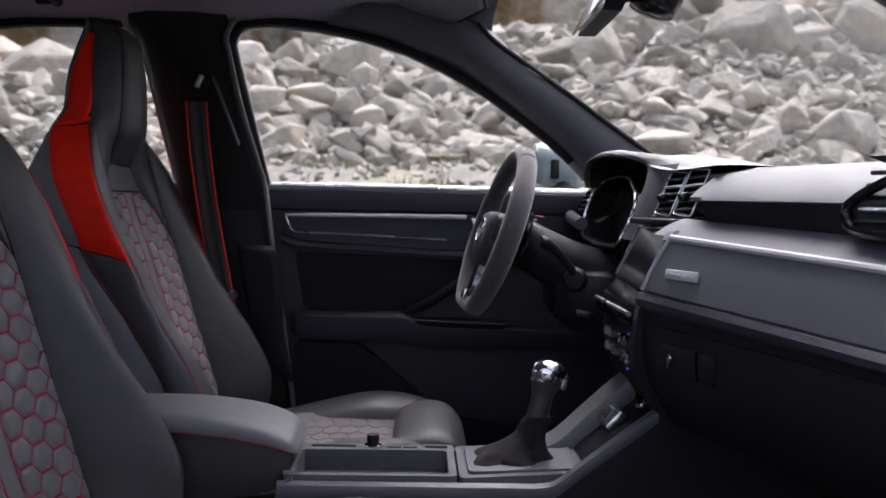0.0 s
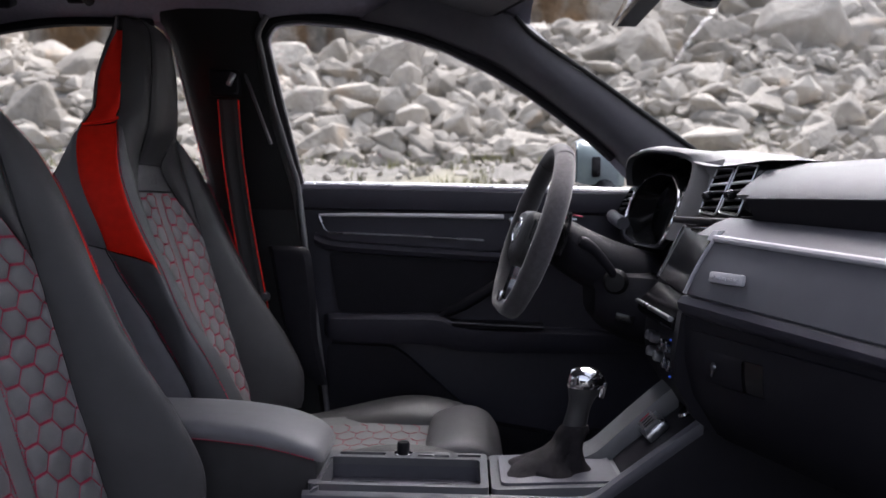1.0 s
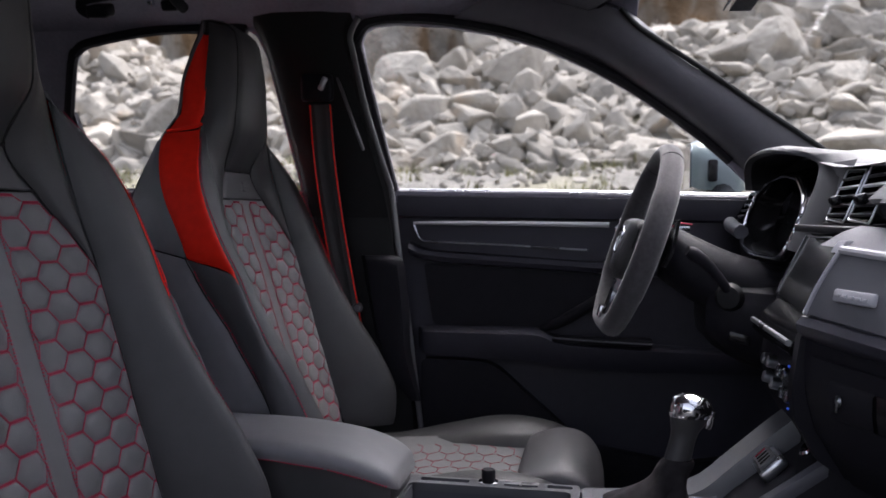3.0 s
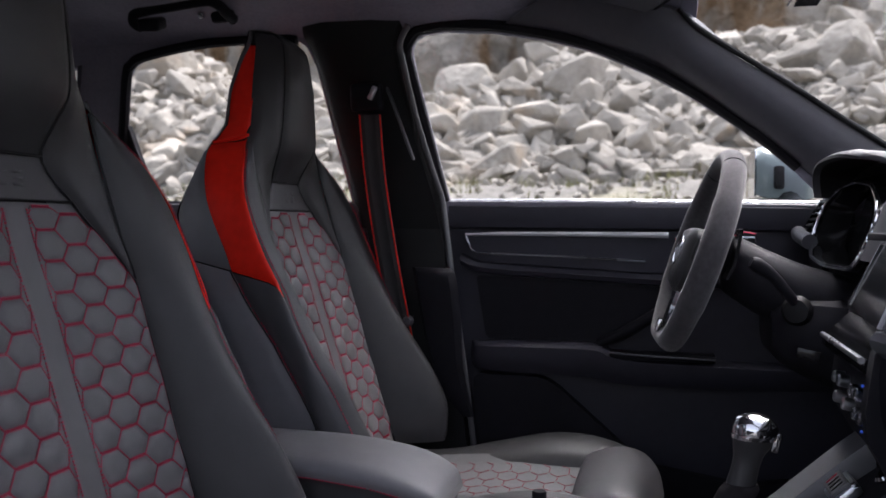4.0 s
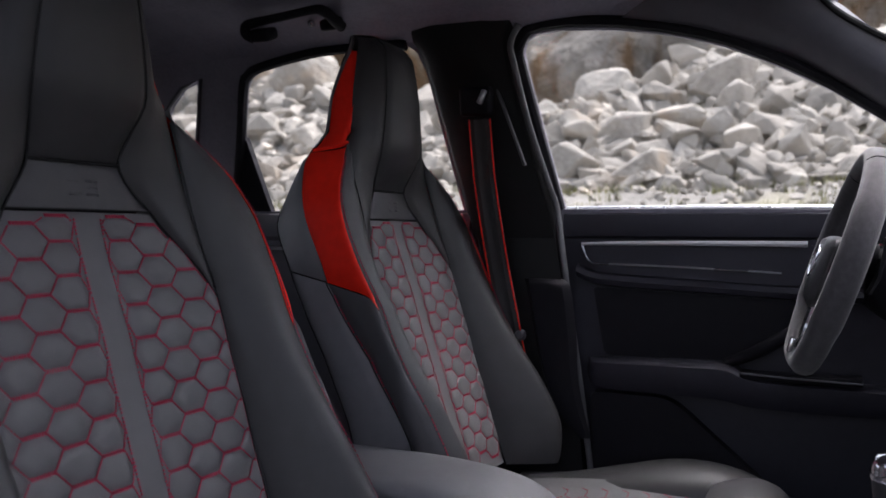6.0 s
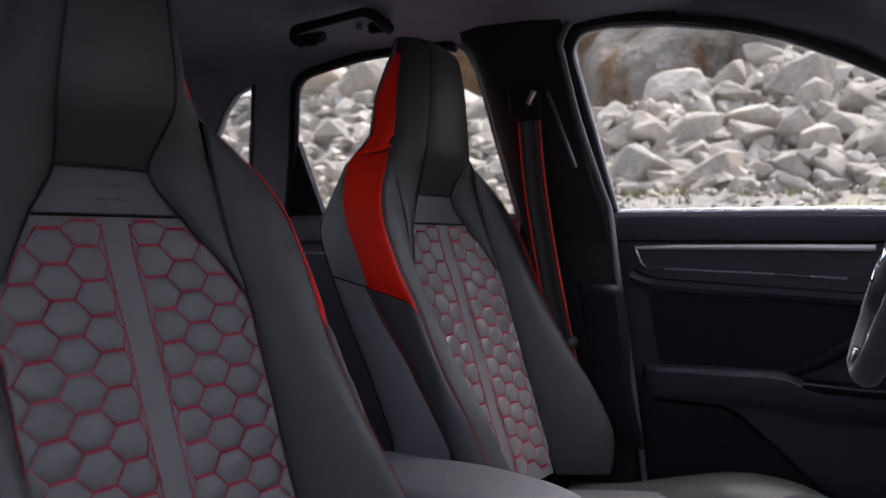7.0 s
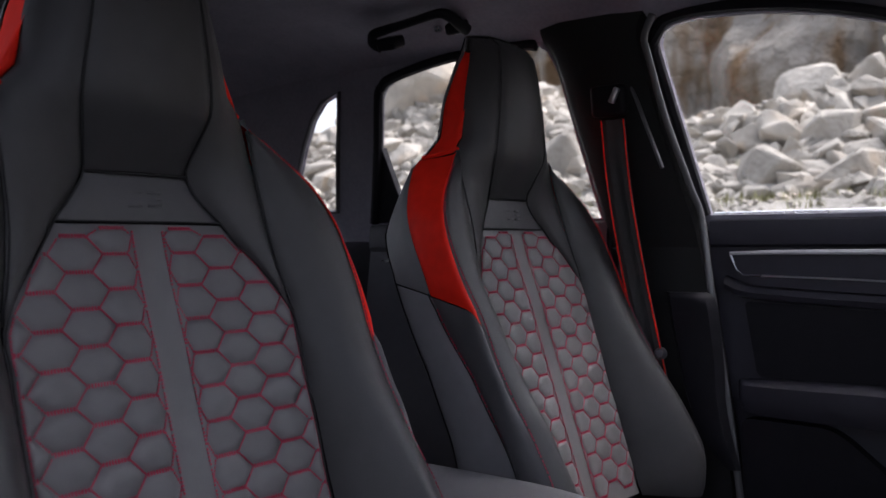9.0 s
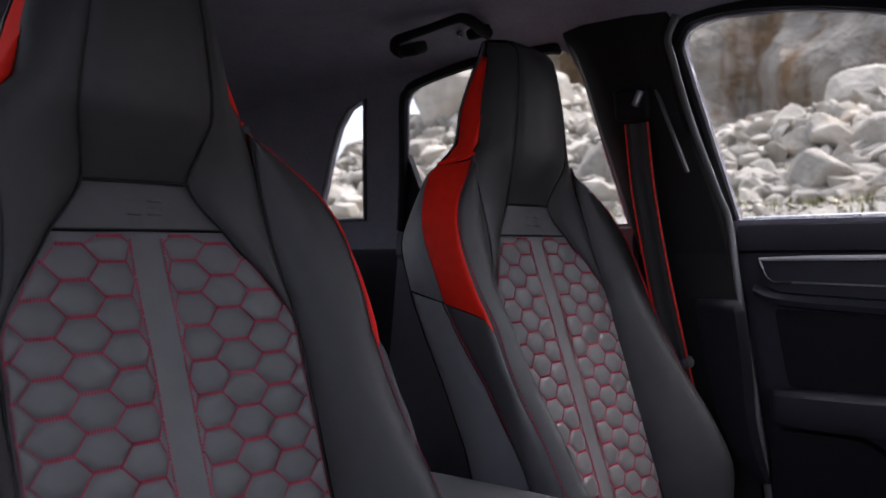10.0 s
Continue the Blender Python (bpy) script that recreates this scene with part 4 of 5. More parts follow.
for k in range(9):
    f = k / 8
    row = []
    for v in range(17):
        c = v / 8 - 1
        edge, mid = Vector((0.655 + 0.50 * f, 0, 1.402 - 0.34 * f)), Vector((0.68 + 0.87 * f, 0, 1.425 - 0.39 * f))
        p = edge.lerp(mid, 1 - c * c)
        row.append(Vector((p.x, c * (0.556 + 0.09 * f), p.z)))
    rows.append(row)
shield = grid(rows)
bmesh.ops.solidify(shield, geom=shield.faces[:], thickness=0.004)
pane = structure("windscreen", shield, SCREEN_GLASS, "clear windscreen", "windscreen", 60)
pane.visible_shadow = False

# roof lining, floor, rear end
rows = []
for k in range(26):
    x = -1.55 + 2.24 * k / 25
    crown = 1.475 - 0.10 * max(0, (-x - 0.7) / 0.85) ** 2 - 0.035 * max(0, (x - 0.2) / 0.49) ** 2
    rows.append([Vector((x, 0.60 * s, crown - (0.060 - 0.040 * min(max((x - 0.1) / 0.5, 0), 1)) * abs(s) ** 3.2 - 0.02 * (1 if abs(s) > 0.99 else 0))) for s in [j / 12 - 1 for j in range(25)]])
bm = grid(rows)
bmesh.ops.solidify(bm, geom=bm.faces[:], thickness=-0.03)
structure("ceiling", bm, HEADLINER, "very dark cloth headliner", "ceiling", 60)
structure("roof", box((-1.6, -0.64, 1.50), (0.66, 0.64, 1.53), 0.01), PAINT, "pale painted roof skin", "roof")
for s in (-1, 1):
    structure("roof_rail_trim", loft([[(x, s * (0.56 + 0.06 * a), zz - 0.035 * b) for a, b in ((0, -0.6), (0.2, 0.3), (0.7, 0.9), (1, 1), (1.1, -0.8))] for x, zz in ((-1.5, 1.36), (-0.9, 1.425), (-0.3, 1.442), (0.2, 1.440), (0.40, 1.432), (0.56, 1.405), (0.66, 1.37))], 24, 0), HEADLINER, "dark lining along the roof edge", "trim")
structure("floor", box((-1.6, -0.72, 0.20), (1.5, 0.74, 0.235), 0.0), CARPET, "black carpeted car floor", "floor")
structure("bulkhead", box((1.36, -0.72, 0.2), (1.42, 0.74, 1.0), 0.0), CARPET, "black footwell bulkhead", "wall")
structure("wall_rear", plate([(-0.62, 0.25), (-0.62, 1.0), (-0.5, 1.38), (0.5, 1.38), (0.62, 1.0), (0.62, 0.25)], [[(-0.5, 1.08), (-0.42, 1.32), (0.42, 1.32), (0.5, 1.08)]], lambda y, z, d: Vector((-1.56 + 0.2 * max(0, z - 1.0) - d, y * 1.15, z)), 0.04), BLACK_PLASTIC, "dark tailgate trim round the rear window", "wall")
bench = thing("rear_bench", (-0.75, 0, 0.25), "dark grey leather rear bench seat", "car seat")
part("cushion", loft([[(x, y, z) for y, z in ((-0.62, 0.30), (-0.64, 0.48), (-0.5, zt), (0, zt + 0.01), (0.5, zt), (0.64, 0.48), (0.62, 0.30))] for x, zt in ((-1.05, 0.52), (-0.8, 0.56), (-0.56, 0.58), (-0.50, 0.54))], 12, 0), LEATHER, bench)
part("backrest", loft([[(x0 + dx, y, z) for y, dx in ((-0.62, -0.10), (-0.63, 0), (-0.4, 0.03), (0, 0.04), (0.4, 0.03), (0.63, 0), (0.62, -0.10))] for x0, z in ((-0.98, 0.50), (-1.03, 0.70), (-1.12, 0.95), (-1.16, 1.02))], 12, 0), LEATHER, bench)

# grab handle
handle = thing("grab_handle", (-0.35, 0.50, 1.41), "black folding grab handle on the headliner", "grab handle")
part("grip", tube([(-0.424, 0.462, 1.398), (-0.438, 0.452, 1.408), (-0.436, 0.447, 1.423), (-0.405, 0.444, 1.428), (-0.345, 0.440, 1.432), (-0.280, 0.435, 1.437), (-0.256, 0.437, 1.438), (-0.244, 0.450, 1.433), (-0.240, 0.475, 1.423), (-0.238, 0.500, 1.416)], [0.010, 0.011, 0.010, 0.0085, 0.008, 0.0085, 0.010, 0.011, 0.011], 10, 48, False, 1.1), HARD, handle)
part("mount", obox((-0.408, 0.470, 1.408), (0.046, 0.050, 0.026), (20, 0, 8), 0.008, 3), HARD, handle)
part("mount", obox((-0.262, 0.500, 1.424), (0.040, 0.040, 0.024), (20, 0, -6), 0.008, 3), HARD, handle)
part("hinge_cover", obox((-0.318, 0.512, 1.432), (0.014, 0.014, 0.014), (20, 0, 0), 0.004), SILVER, handle, "small pale hinge cover")

# sun visor, lamp console and mirror
visor = thing("sun_visor", (0.57, 0.42, 1.42), "dark grey fabric sun visor folded up", "sun visor")
part("flap", loft([[(x, y, z + dz) for x, y, dz in ((0.470 + o, 0.25 - o, 0.02), (0.640 - o, 0.25 - o * 0.5, -0.03), (0.660 - o, 0.40, -0.032), (0.600 - o, 0.575 - o, -0.030), (0.480 + o, 0.560 - o, 0.0))] for z, o in ((1.452, 0.010), (1.448, 0.0), (1.438, 0.0), (1.432, 0.012))], 0, 0), SOFT, visor)
part("flap_edge", tube([(0.468, 0.25, 1.458), (0.642, 0.25, 1.410), (0.662, 0.40, 1.407), (0.602, 0.577, 1.410), (0.478, 0.562, 1.440)], 0.005, 8), HARD, visor)
console = thing("roof_console", (0.45, 0.0, 1.44), "black overhead lamp console", "roof console")
part("housing", obox((0.50, 0.0, 1.405), (0.20, 0.17, 0.04), (0, 10, 0), 0.012, 3), HARD, console)
for y in (0.15, 0.30):
    part("microphone", obox((0.40, y, 1.438), (0.05, 0.06, 0.010), (0, 6, 0), 0.003), BLACK_PLASTIC, console)
mirror = thing("rear_view_mirror", (0.85, 0.02, 1.33), "black frameless interior mirror under the windscreen", "mirror")
part("housing", loft([[(0.815 + 0.03 * k + dx, y, 1.325 + dz) for dx, y, dz in ((0.02, -0.10, 0.03), (-0.008, -0.115, 0.0), (-0.018, -0.10, -0.03), (-0.018, 0.10, -0.03), (-0.008, 0.115, 0.0), (0.02, 0.10, 0.03))] for k in (0, 0.4, 1)], 0, 0), PIANO, mirror)
part("mirror_glass", obox((0.803, 0.0, 1.325), (0.004, 0.215, 0.062), (0, 25, 0), 0.002), CHROME, mirror, "mirror glass")
part("stalk", tube([(0.84, 0.0, 1.335), (0.87, 0.0, 1.345), (0.90, 0.0, 1.35)], 0.010, 10), HARD, mirror)
part("sensor_housing", lathe([(0.02, -0.035), (0.036, -0.03), (0.042, 0), (0.04, 0.03), (0.02, 0.04)], pose(0.905, 0.0, 1.345, 0, 20, 0), 20), PIANO, mirror)

# outside mirror
wing = thing("door_mirror", (0.88, 0.93, 1.10), "pale blue-grey painted outside mirror with a black lens", "door mirror")
part("shell", loft([[(x, yc + w * a, zc + h * b) for a, b in ((-1, -0.8), (-1, 0.2), (-0.75, 0.8), (0, 1.0), (0.75, 0.75), (1, 0.1), (1, -0.75), (0, -1.0))] for x, yc, w, zc, h in ((0.828, 0.93, 0.105, 1.112, 0.058), (0.850, 0.935, 0.115, 1.112, 0.066), (0.885, 0.935, 0.112, 1.108, 0.063), (0.925, 0.925, 0.095, 1.095, 0.050), (0.950, 0.92, 0.06, 1.080, 0.026))], 20, 24), PAINT, wing)
part("lens", obox((0.873, 0.8185, 1.102), (0.022, 0.010, 0.050), (0, 0, 0), 0.005), PIANO, wing, "black side camera lens")
part("glass", obox((0.826, 0.93, 1.112), (0.004, 0.19, 0.10), (0, 0, 0), 0.002), CHROME, wing, "mirror glass")
part("foot", tube([(0.90, 0.74, 1.02), (0.90, 0.80, 1.035), (0.89, 0.86, 1.055)], [0.035, 0.028, 0.03], 12, 8), PIANO, wing)
part("base_line", tube([(0.832, 0.84, 1.052), (0.88, 0.83, 1.048), (0.94, 0.86, 1.058)], 0.006, 8), CHROME, wing)


# ---- dashboard ----
dash = thing("dashboard", (1.05, 0.0, 0.75), "dark grey padded dashboard with a satin inlay", "dashboard")


def dash_rows(ys, profile):
    """Sweeps a profile (forward from the inlay line, height) along stations y."""
    rows = []
    for y in ys:
        x0 = 0.855 - 0.33 * (y + 0.17) if y > -0.6 else 0.997 - 0.1 * (y + 0.6)
        drop = 0.10 * (y + 0.2)
        rows.append([Vector((x0 + dx, y, z + k * drop)) for dx, z, k in profile])
    return rows


YS = [-0.165, -0.25, -0.34, -0.43, -0.52, -0.61, -0.70]
INLAY = [(0.022, 0.965, 0.49), (0.020, 0.962, 0.49), (0.012, 0.941, 0.48), (0.005, 0.916, 0.46), (0.000, 0.889, 0.45), (0.004, 0.885, 0.45)]
INLAY_END = [dash_rows([-0.196 + 0.027 * (0.965 - p[1]) / 0.076], [p])[0][0] for p in INLAY]
inlay_rows = [INLAY_END] + dash_rows(YS[1:], INLAY)
part("inlay", grid(inlay_rows), TRIM, dash, "dark satin inlay panel")
part("inlay_strip", tube([r[0] + Vector((-0.003, 0, 0.0)) for r in inlay_rows], 0.0048, 8), BRIGHT, dash, "satin metal strip")
part("inlay_end", tube([p + Vector((-0.002, 0.002, 0)) for p in INLAY_END[:5]], 0.0028, 8), BRIGHT, dash)
part("corner_fin", loft([[(x + f, y, z) for x, y in ((0.874, -0.186), (0.880, -0.194), (0.888, -0.192), (0.882, -0.184))] for z, f in ((0.962, 0.0), (0.968, 0.003), (0.975, 0.008))], 0, 0), BRIGHT, dash, "bright corner of the screen frame")
part("shelf", grid(dash_rows([-0.150, -0.175, *YS[1:]], [(0.022, 0.9665, 0.49), (0.026, 0.9685, 0.49), (0.046, 0.982, 0.45), (0.066, 0.990, 0.4)])), SOFT, dash)
part("pad_face", grid(dash_rows([-0.206, *YS[1:4], -0.46], [(0.066, 0.986, 0.4), (0.057, 1.000, 0.1), (0.0495, 1.016, 0.1)])), HARD, dash)
pad_rows = dash_rows([-0.140, -0.206, *YS[1:]], [(0.066, 0.99, 0.1), (0.053, 1.013, 0.1), (0.050, 1.0175, 0.1), (0.054, 1.022, 0.1), (0.076, 1.036, 0), (0.110, 1.056, 0), (0.160, 1.066, 0), (0.260, 1.070, 0), (0.420, 1.060, 0), (0.640, 1.030, 0)])
pad_rows[0] = [p + Vector((0.050 * max(0, 1 - k / 6), 0, 0)) for k, p in enumerate(pad_rows[0])]
part("top_pad", grid(pad_rows), DASH_TOP, dash, "dark grey padded top")
part("top_centre", grid([[Vector((x, y, z + 0.048 * math.exp(-((y - 0.35) / 0.17) ** 2) * f)) for x, z, f in ((0.958, 1.069, 0.6), (1.0, 1.070, 0.85), (1.06, 1.068, 1.0), (1.16, 1.065, 0.9), (1.30, 1.054, 0.5), (1.56, 1.028, 0.0))] for y in [0.70 - 0.05 * k for k in range(17)] + [-0.157]]), DASH_TOP, dash)
# lower roll and glovebox
part("knee_roll", grid(dash_rows(YS, [(0.010, 0.887, 0.45), (-0.004, 0.885, 0.45), (-0.010, 0.877, 0.42), (-0.008, 0.868, 0.4), (0.004, 0.858, 0.35), (0.020, 0.852, 0.3)])), DOOR, dash, "padded roll under the inlay")
part("glovebox_surround", grid(dash_rows([-0.150, -0.17, *YS[1:]], [(0.004, 0.860, 0.1), (0.002, 0.842, 0.1), (0.004, 0.80, 0.1), (0.016, 0.755, 0.1), (0.05, 0.70, 0.1), (0.14, 0.66, 0.1), (0.30, 0.64, 0.1)])), HARD, dash)
part("glovebox_door", grid(dash_rows([-0.185, -0.19, -0.30, -0.42, -0.55, -0.68, -0.685], [(0.010, 0.846, 0.1), (-0.002, 0.843, 0.1), (-0.003, 0.835, 0.1), (-0.002, 0.795, 0.1), (0.010, 0.755, 0.1), (0.045, 0.70, 0.1), (0.14, 0.665, 0.1)])), HARD, dash, "black glovebox lid")
part("latch_recess", grid(dash_rows([-0.222, -0.226, -0.30, -0.326, -0.330], [(0.002, 0.826, 0.0), (-0.004, 0.823, 0.0), (-0.0035, 0.80, 0.0), (-0.001, 0.785, 0.0), (0.004, 0.781, 0)])), PIANO, dash)
part("latch", grid(dash_rows([-0.224, -0.228, -0.292, -0.296], [(-0.004, 0.824, 0), (-0.0065, 0.820, 0), (-0.006, 0.80, 0), (-0.004, 0.786, 0), (-0.001, 0.783, 0)])), HARD, dash, "black glovebox latch")
p = dash_rows([-0.246], [(-0.0075, 0.806, 0)])[0][0]
part("lock", lathe([(0, 0), (0.006, 0), (0.006, 0.003), (0.003, 0.004), (0, 0.004)], Matrix.Translation(p) @ pose(0, 0, 0, 0, -90, 0), 14), SILVER, dash)
part("key_slot", obox(p + Vector((-0.003, 0, -0.008)), (0.002, 0.004, 0.009), (20, 0, 0), 0.001), SILVER, dash)
a, b = dash_rows([-0.218, -0.284], [(0.001, 0.918, 0.2)])
mid, span = (a[0] + b[0]) / 2, (b[0] - a[0])
part("badge", obox(mid, (0.007, span.length, 0.0145), (0, 10, math.degrees(math.atan2(span.y, span.x)) + 90), 0.003), BRIGHT, dash, "small brushed metal badge")
for k in range(5):
    part("badge_bar", obox(mid + span * (k - 2) * 0.17 + Vector((-0.0042, -0.001, 0)), (0.0015, 0.008, 0.004), (0, 10, 18), 0.0005), BRIGHT, dash)
# passenger vent
for k in range(5):
    pts = dash_rows([-0.475, -0.56, -0.70], [(0.045 + 0.004 * k, 0.998 + 0.013 * k, 0.1)])
    part("vent_slat", tube([q[0] for q in pts], 0.0045, 8, 8, False, 0.6), SILVER if k == 1 else HARD, dash)
part("vent_frame", tube([dash_rows([y], [(0.040 + 0.25 * (z - 0.99), z, 0.1)])[0][0] for y, z in ((-0.72, 0.985), (-0.50, 0.985), (-0.462, 1.006), (-0.475, 1.026), (-0.53, 1.052), (-0.58, 1.066), (-0.72, 1.068))], 0.006, 8, 30), PIANO, dash, "gloss black vent frame")
part("vent_well", grid(dash_rows([-0.465, -0.55, -0.70], [(0.045, 0.985, 0.1), (0.080, 0.99, 0.1), (0.085, 1.06, 0.1), (0.062, 1.068, 0.1)])), BLACK_PLASTIC, dash)
# centre vents
for c in (0.047, -0.070):
    vent = part("air_vent", plate(rounded([(c - 0.055, 0.992), (c - 0.048, 1.066), (c + 0.060, 1.070), (c + 0.052, 0.996)], 0.008), [rounded([(c - 0.048, 0.998), (c - 0.042, 1.061), (c + 0.054, 1.064), (c + 0.046, 1.001)], 0.006)], lambda y, z, d: Vector((0.932 + 0.42 * (z - 0.992) + d + 0.02 * (y + 0.13), y, z)), 0.03, 0.002), PIANO, dash, "gloss black centre air vent")
    part("vent_well", plate([(c - 0.055, 0.992), (c - 0.048, 1.066), (c + 0.060, 1.070), (c + 0.052, 0.996)], [], lambda y, z, d: Vector((0.960 + 0.42 * (z - 0.992) + d, y, z)), 0.006), BLACK_PLASTIC, vent)
    for k in range(5):
        z = 1.006 + 0.0125 * k
        part("slat", obox((0.942 + 0.42 * (z - 0.992), c + 0.002 + 0.004 * k / 4, z), (0.022, 0.094, 0.0042), (0, -12, 0), 0.0015), SILVER if k == 3 else HARD, vent)
    part("rim", tube([Vector((0.930 + 0.42 * (z - 0.992) + 0.02 * (y + 0.13), y, z)) for y, z in rounded([(c - 0.053, 0.994), (c - 0.046, 1.065), (c + 0.058, 1.069), (c + 0.050, 0.998)], 0.008)], 0.0011, 6, 0, True), SILVER, vent, "thin bright rim")
    part("tab", obox((0.937, c + 0.003, 1.024), (0.014, 0.022, 0.014), (0, -20, 0), 0.004), PIANO, vent)
part("vent_bridge", box((0.935, -0.135, 0.985), (1.0, 0.112, 0.994), 0.003), HARD, dash)
# instrument hood
def bezel(y, z, d):
    return Vector((0.895 + 0.38 * (z - 0.95) + 0.065 * (0.5 - y) + d, y, z))


def hood_lip(y, z):
    """Where the hood's rim stands: deep over the top and left, flush beside the centre vents."""
    f = min(max((y - 0.225) / 0.10, 0), 1)
    f = f * f * (3 - 2 * f)
    return bezel(y, z, -(0.004 + f * (0.016 + 0.048 * min(max((z - 1.03) / 0.08, 0), 1))))


HOOD = [(0.536, 1.050), (0.532, 1.066), (0.514, 1.090), (0.47, 1.106), (0.38, 1.112), (0.30, 1.108), (0.240, 1.088), (0.212, 1.058), (0.202, 1.010), (0.208, 0.950)]
arch = spline([(a, b, 0) for a, b in HOOD], 34)
rings = []
for k, (fwd, grow, blend) in enumerate(((0.012, -0.006, 0), (0.0, -0.003, 0), (0.0, 0.002, 0), (0.006, 0.006, 0), (0.03, 0.010, 0), (0.09, 0.012, 0.25), (0.20, 0.010, 0.7), (0.32, 0.0, 1.0))):
    ring = []
    for p in arch:
        q = hood_lip(p.x, p.y)
        away = Vector((0, p.x - 0.375, p.y - 1.02)).normalized() * grow
        right = min(max((0.30 - p.x) / 0.09, 0), 1) * min(1, fwd / 0.05)
        q = q + away + Vector((fwd, -0.10 * right, 0))
        q.z = q.z * (1 - blend) + min(q.z, 1.085) * blend
        ring.append(q)
    rings.append(ring)
hood = part("instrument_hood", grid(rings), DASH_TOP, dash, "dark grey hood over the instruments")
part("hood_lining", grid([[hood_lip(p.x, p.y) + Vector((0.010 + d, (0.375 - p.x) * s, (1.02 - p.y) * s)) for p in arch] for d, s in ((0.0, 0.03), (0.05, 0.06), (0.12, 0.09))]), BLACK_PLASTIC, hood)
part("vent_cheek", grid([[hood_lip(0.222, z) + Vector((0.004, 0, 0)), Vector((0.950 + 0.3 * (z - 0.99), 0.165, z)), Vector((0.940 + 0.42 * (z - 0.99), 0.106, z))] for z in (0.955, 0.99, 1.03, 1.07, 1.085)]), SOFT, hood)
cluster = part("instrument_display", obox((0.972, 0.365, 1.005), (0.012, 0.30, 0.135), (0, 18, 0), 0.01), PIANO, dash, "dark digital instrument display")
BEZEL = [(0.560, 1.035), (0.500, 1.066), (0.404, 1.073), (0.315, 1.064), (0.240, 1.034), (0.214, 1.006), (0.209, 0.984), (0.215, 0.950), (0.236, 0.934), (0.409, 0.934), (0.501, 0.945), (0.540, 0.972), (0.552, 1.003)]


part("bezel_shroud", grid([[bezel(0.37 + (y - 0.37) * s, 1.01 + (z - 1.01) * s, d) for y, z in rounded(BEZEL, 0.02, 4)] for s, d in ((1.06, 0.006), (1.0, 0.0), (0.97, 0.004), (0.86, 0.045))], close_u=True), PIANO, cluster, "gloss black shroud")
loop = rounded(BEZEL, 0.02, 4)
part("bezel_trim", tube([bezel(y, z, -0.004) for y, z in loop], 0.0038, 8, 0, True), CHROME, cluster, "thin chrome surround")
for k in range(5):
    part("gear_mark", obox((0.955 + 0.006 * k * 0.3, 0.285, 0.975 + 0.011 * k), (0.004, 0.006, 0.006), (0, 18, 0), 0.001), RED_LIGHT if k == 4 else WHITE_LIGHT, cluster)
# screen and centre stack


def stack(y, z, d):
    return Vector((0.876 + 0.47 * (z - 0.885) + 0.08 * y + d, y, z))


screen = part("touch_screen", plate(rounded([(-0.128, 0.886), (-0.134, 0.974), (0.120, 0.975), (0.124, 0.890)], 0.008), [], lambda y, z, d: stack(y, z, d - 0.008), 0.018, 0.002), PIANO, dash, "glossy black touch screen")
part("screen_trim", tube([stack(y, z, -0.009) for y, z in ((0.124, 0.890), (0.120, 0.975), (-0.134, 0.976))], 0.0025, 8), CHROME, screen)
part("screen_corner", obox(stack(-0.136, 0.972, 0.0), (0.022, 0.012, 0.020), (0, 25, 10), 0.003), SILVER, screen)
part("screen_hood", obox((0.925, -0.005, 0.985), (0.05, 0.255, 0.010), (0, 0, 0), 0.003), HARD, dash)
part("stack_ledge", loft([[(0.845 + dx, y, 0.838 + dz) for dx, dz in ((0, 0), (0.004, 0.012), (0.035, 0.044), (0.06, 0.04), (0.06, -0.01), (0.01, -0.010))] for y in (0.118, 0.0, -0.128)], 0, 0), PIANO, dash)
part("stack_ledge_trim", tube([(0.846, 0.118, 0.850), (0.844, -0.128, 0.850)], 0.004, 8), SILVER, dash)
part("stack_body", loft([[(x, y, z) for x, z in ((0.868, 0.84), (0.862, 0.79), (0.870, 0.75), (0.90, 0.70), (1.05, 0.70), (1.05, 0.98), (0.94, 0.98), (0.90, 0.93))] for y in (0.14, -0.14)], 0, 0), HARD, dash)
part("stack_cheek", loft([[(x, y, z) for x, z in ((0.850, 0.862), (0.842, 0.80), (0.846, 0.765), (0.872, 0.72), (0.93, 0.68), (1.0, 0.70), (1.0, 0.90), (0.88, 0.90))] for y in (-0.140, -0.163)], 0, 0), HARD, dash)
for y, z in ((0.06, 0.800), (0.03, 0.800), (-0.04, 0.800), (-0.07, 0.800), (0.05, 0.776), (0.0, 0.776), (-0.06, 0.776), (-0.09, 0.776)):
    part("climate_knob", lathe([(0, 0), (0.008, 0), (0.0085, 0.003), (0.008, 0.013), (0.006, 0.015), (0, 0.015)], pose(0.864, y, z, 0, -80, 0), 18), SILVER, dash, "chrome rotary knob")
for z in (0.815, 0.762):
    part("knob_light", obox((0.855, -0.085, z), (0.003, 0.004, 0.003), (0, 0, 0), 0.001), BLUE_LIGHT, dash)
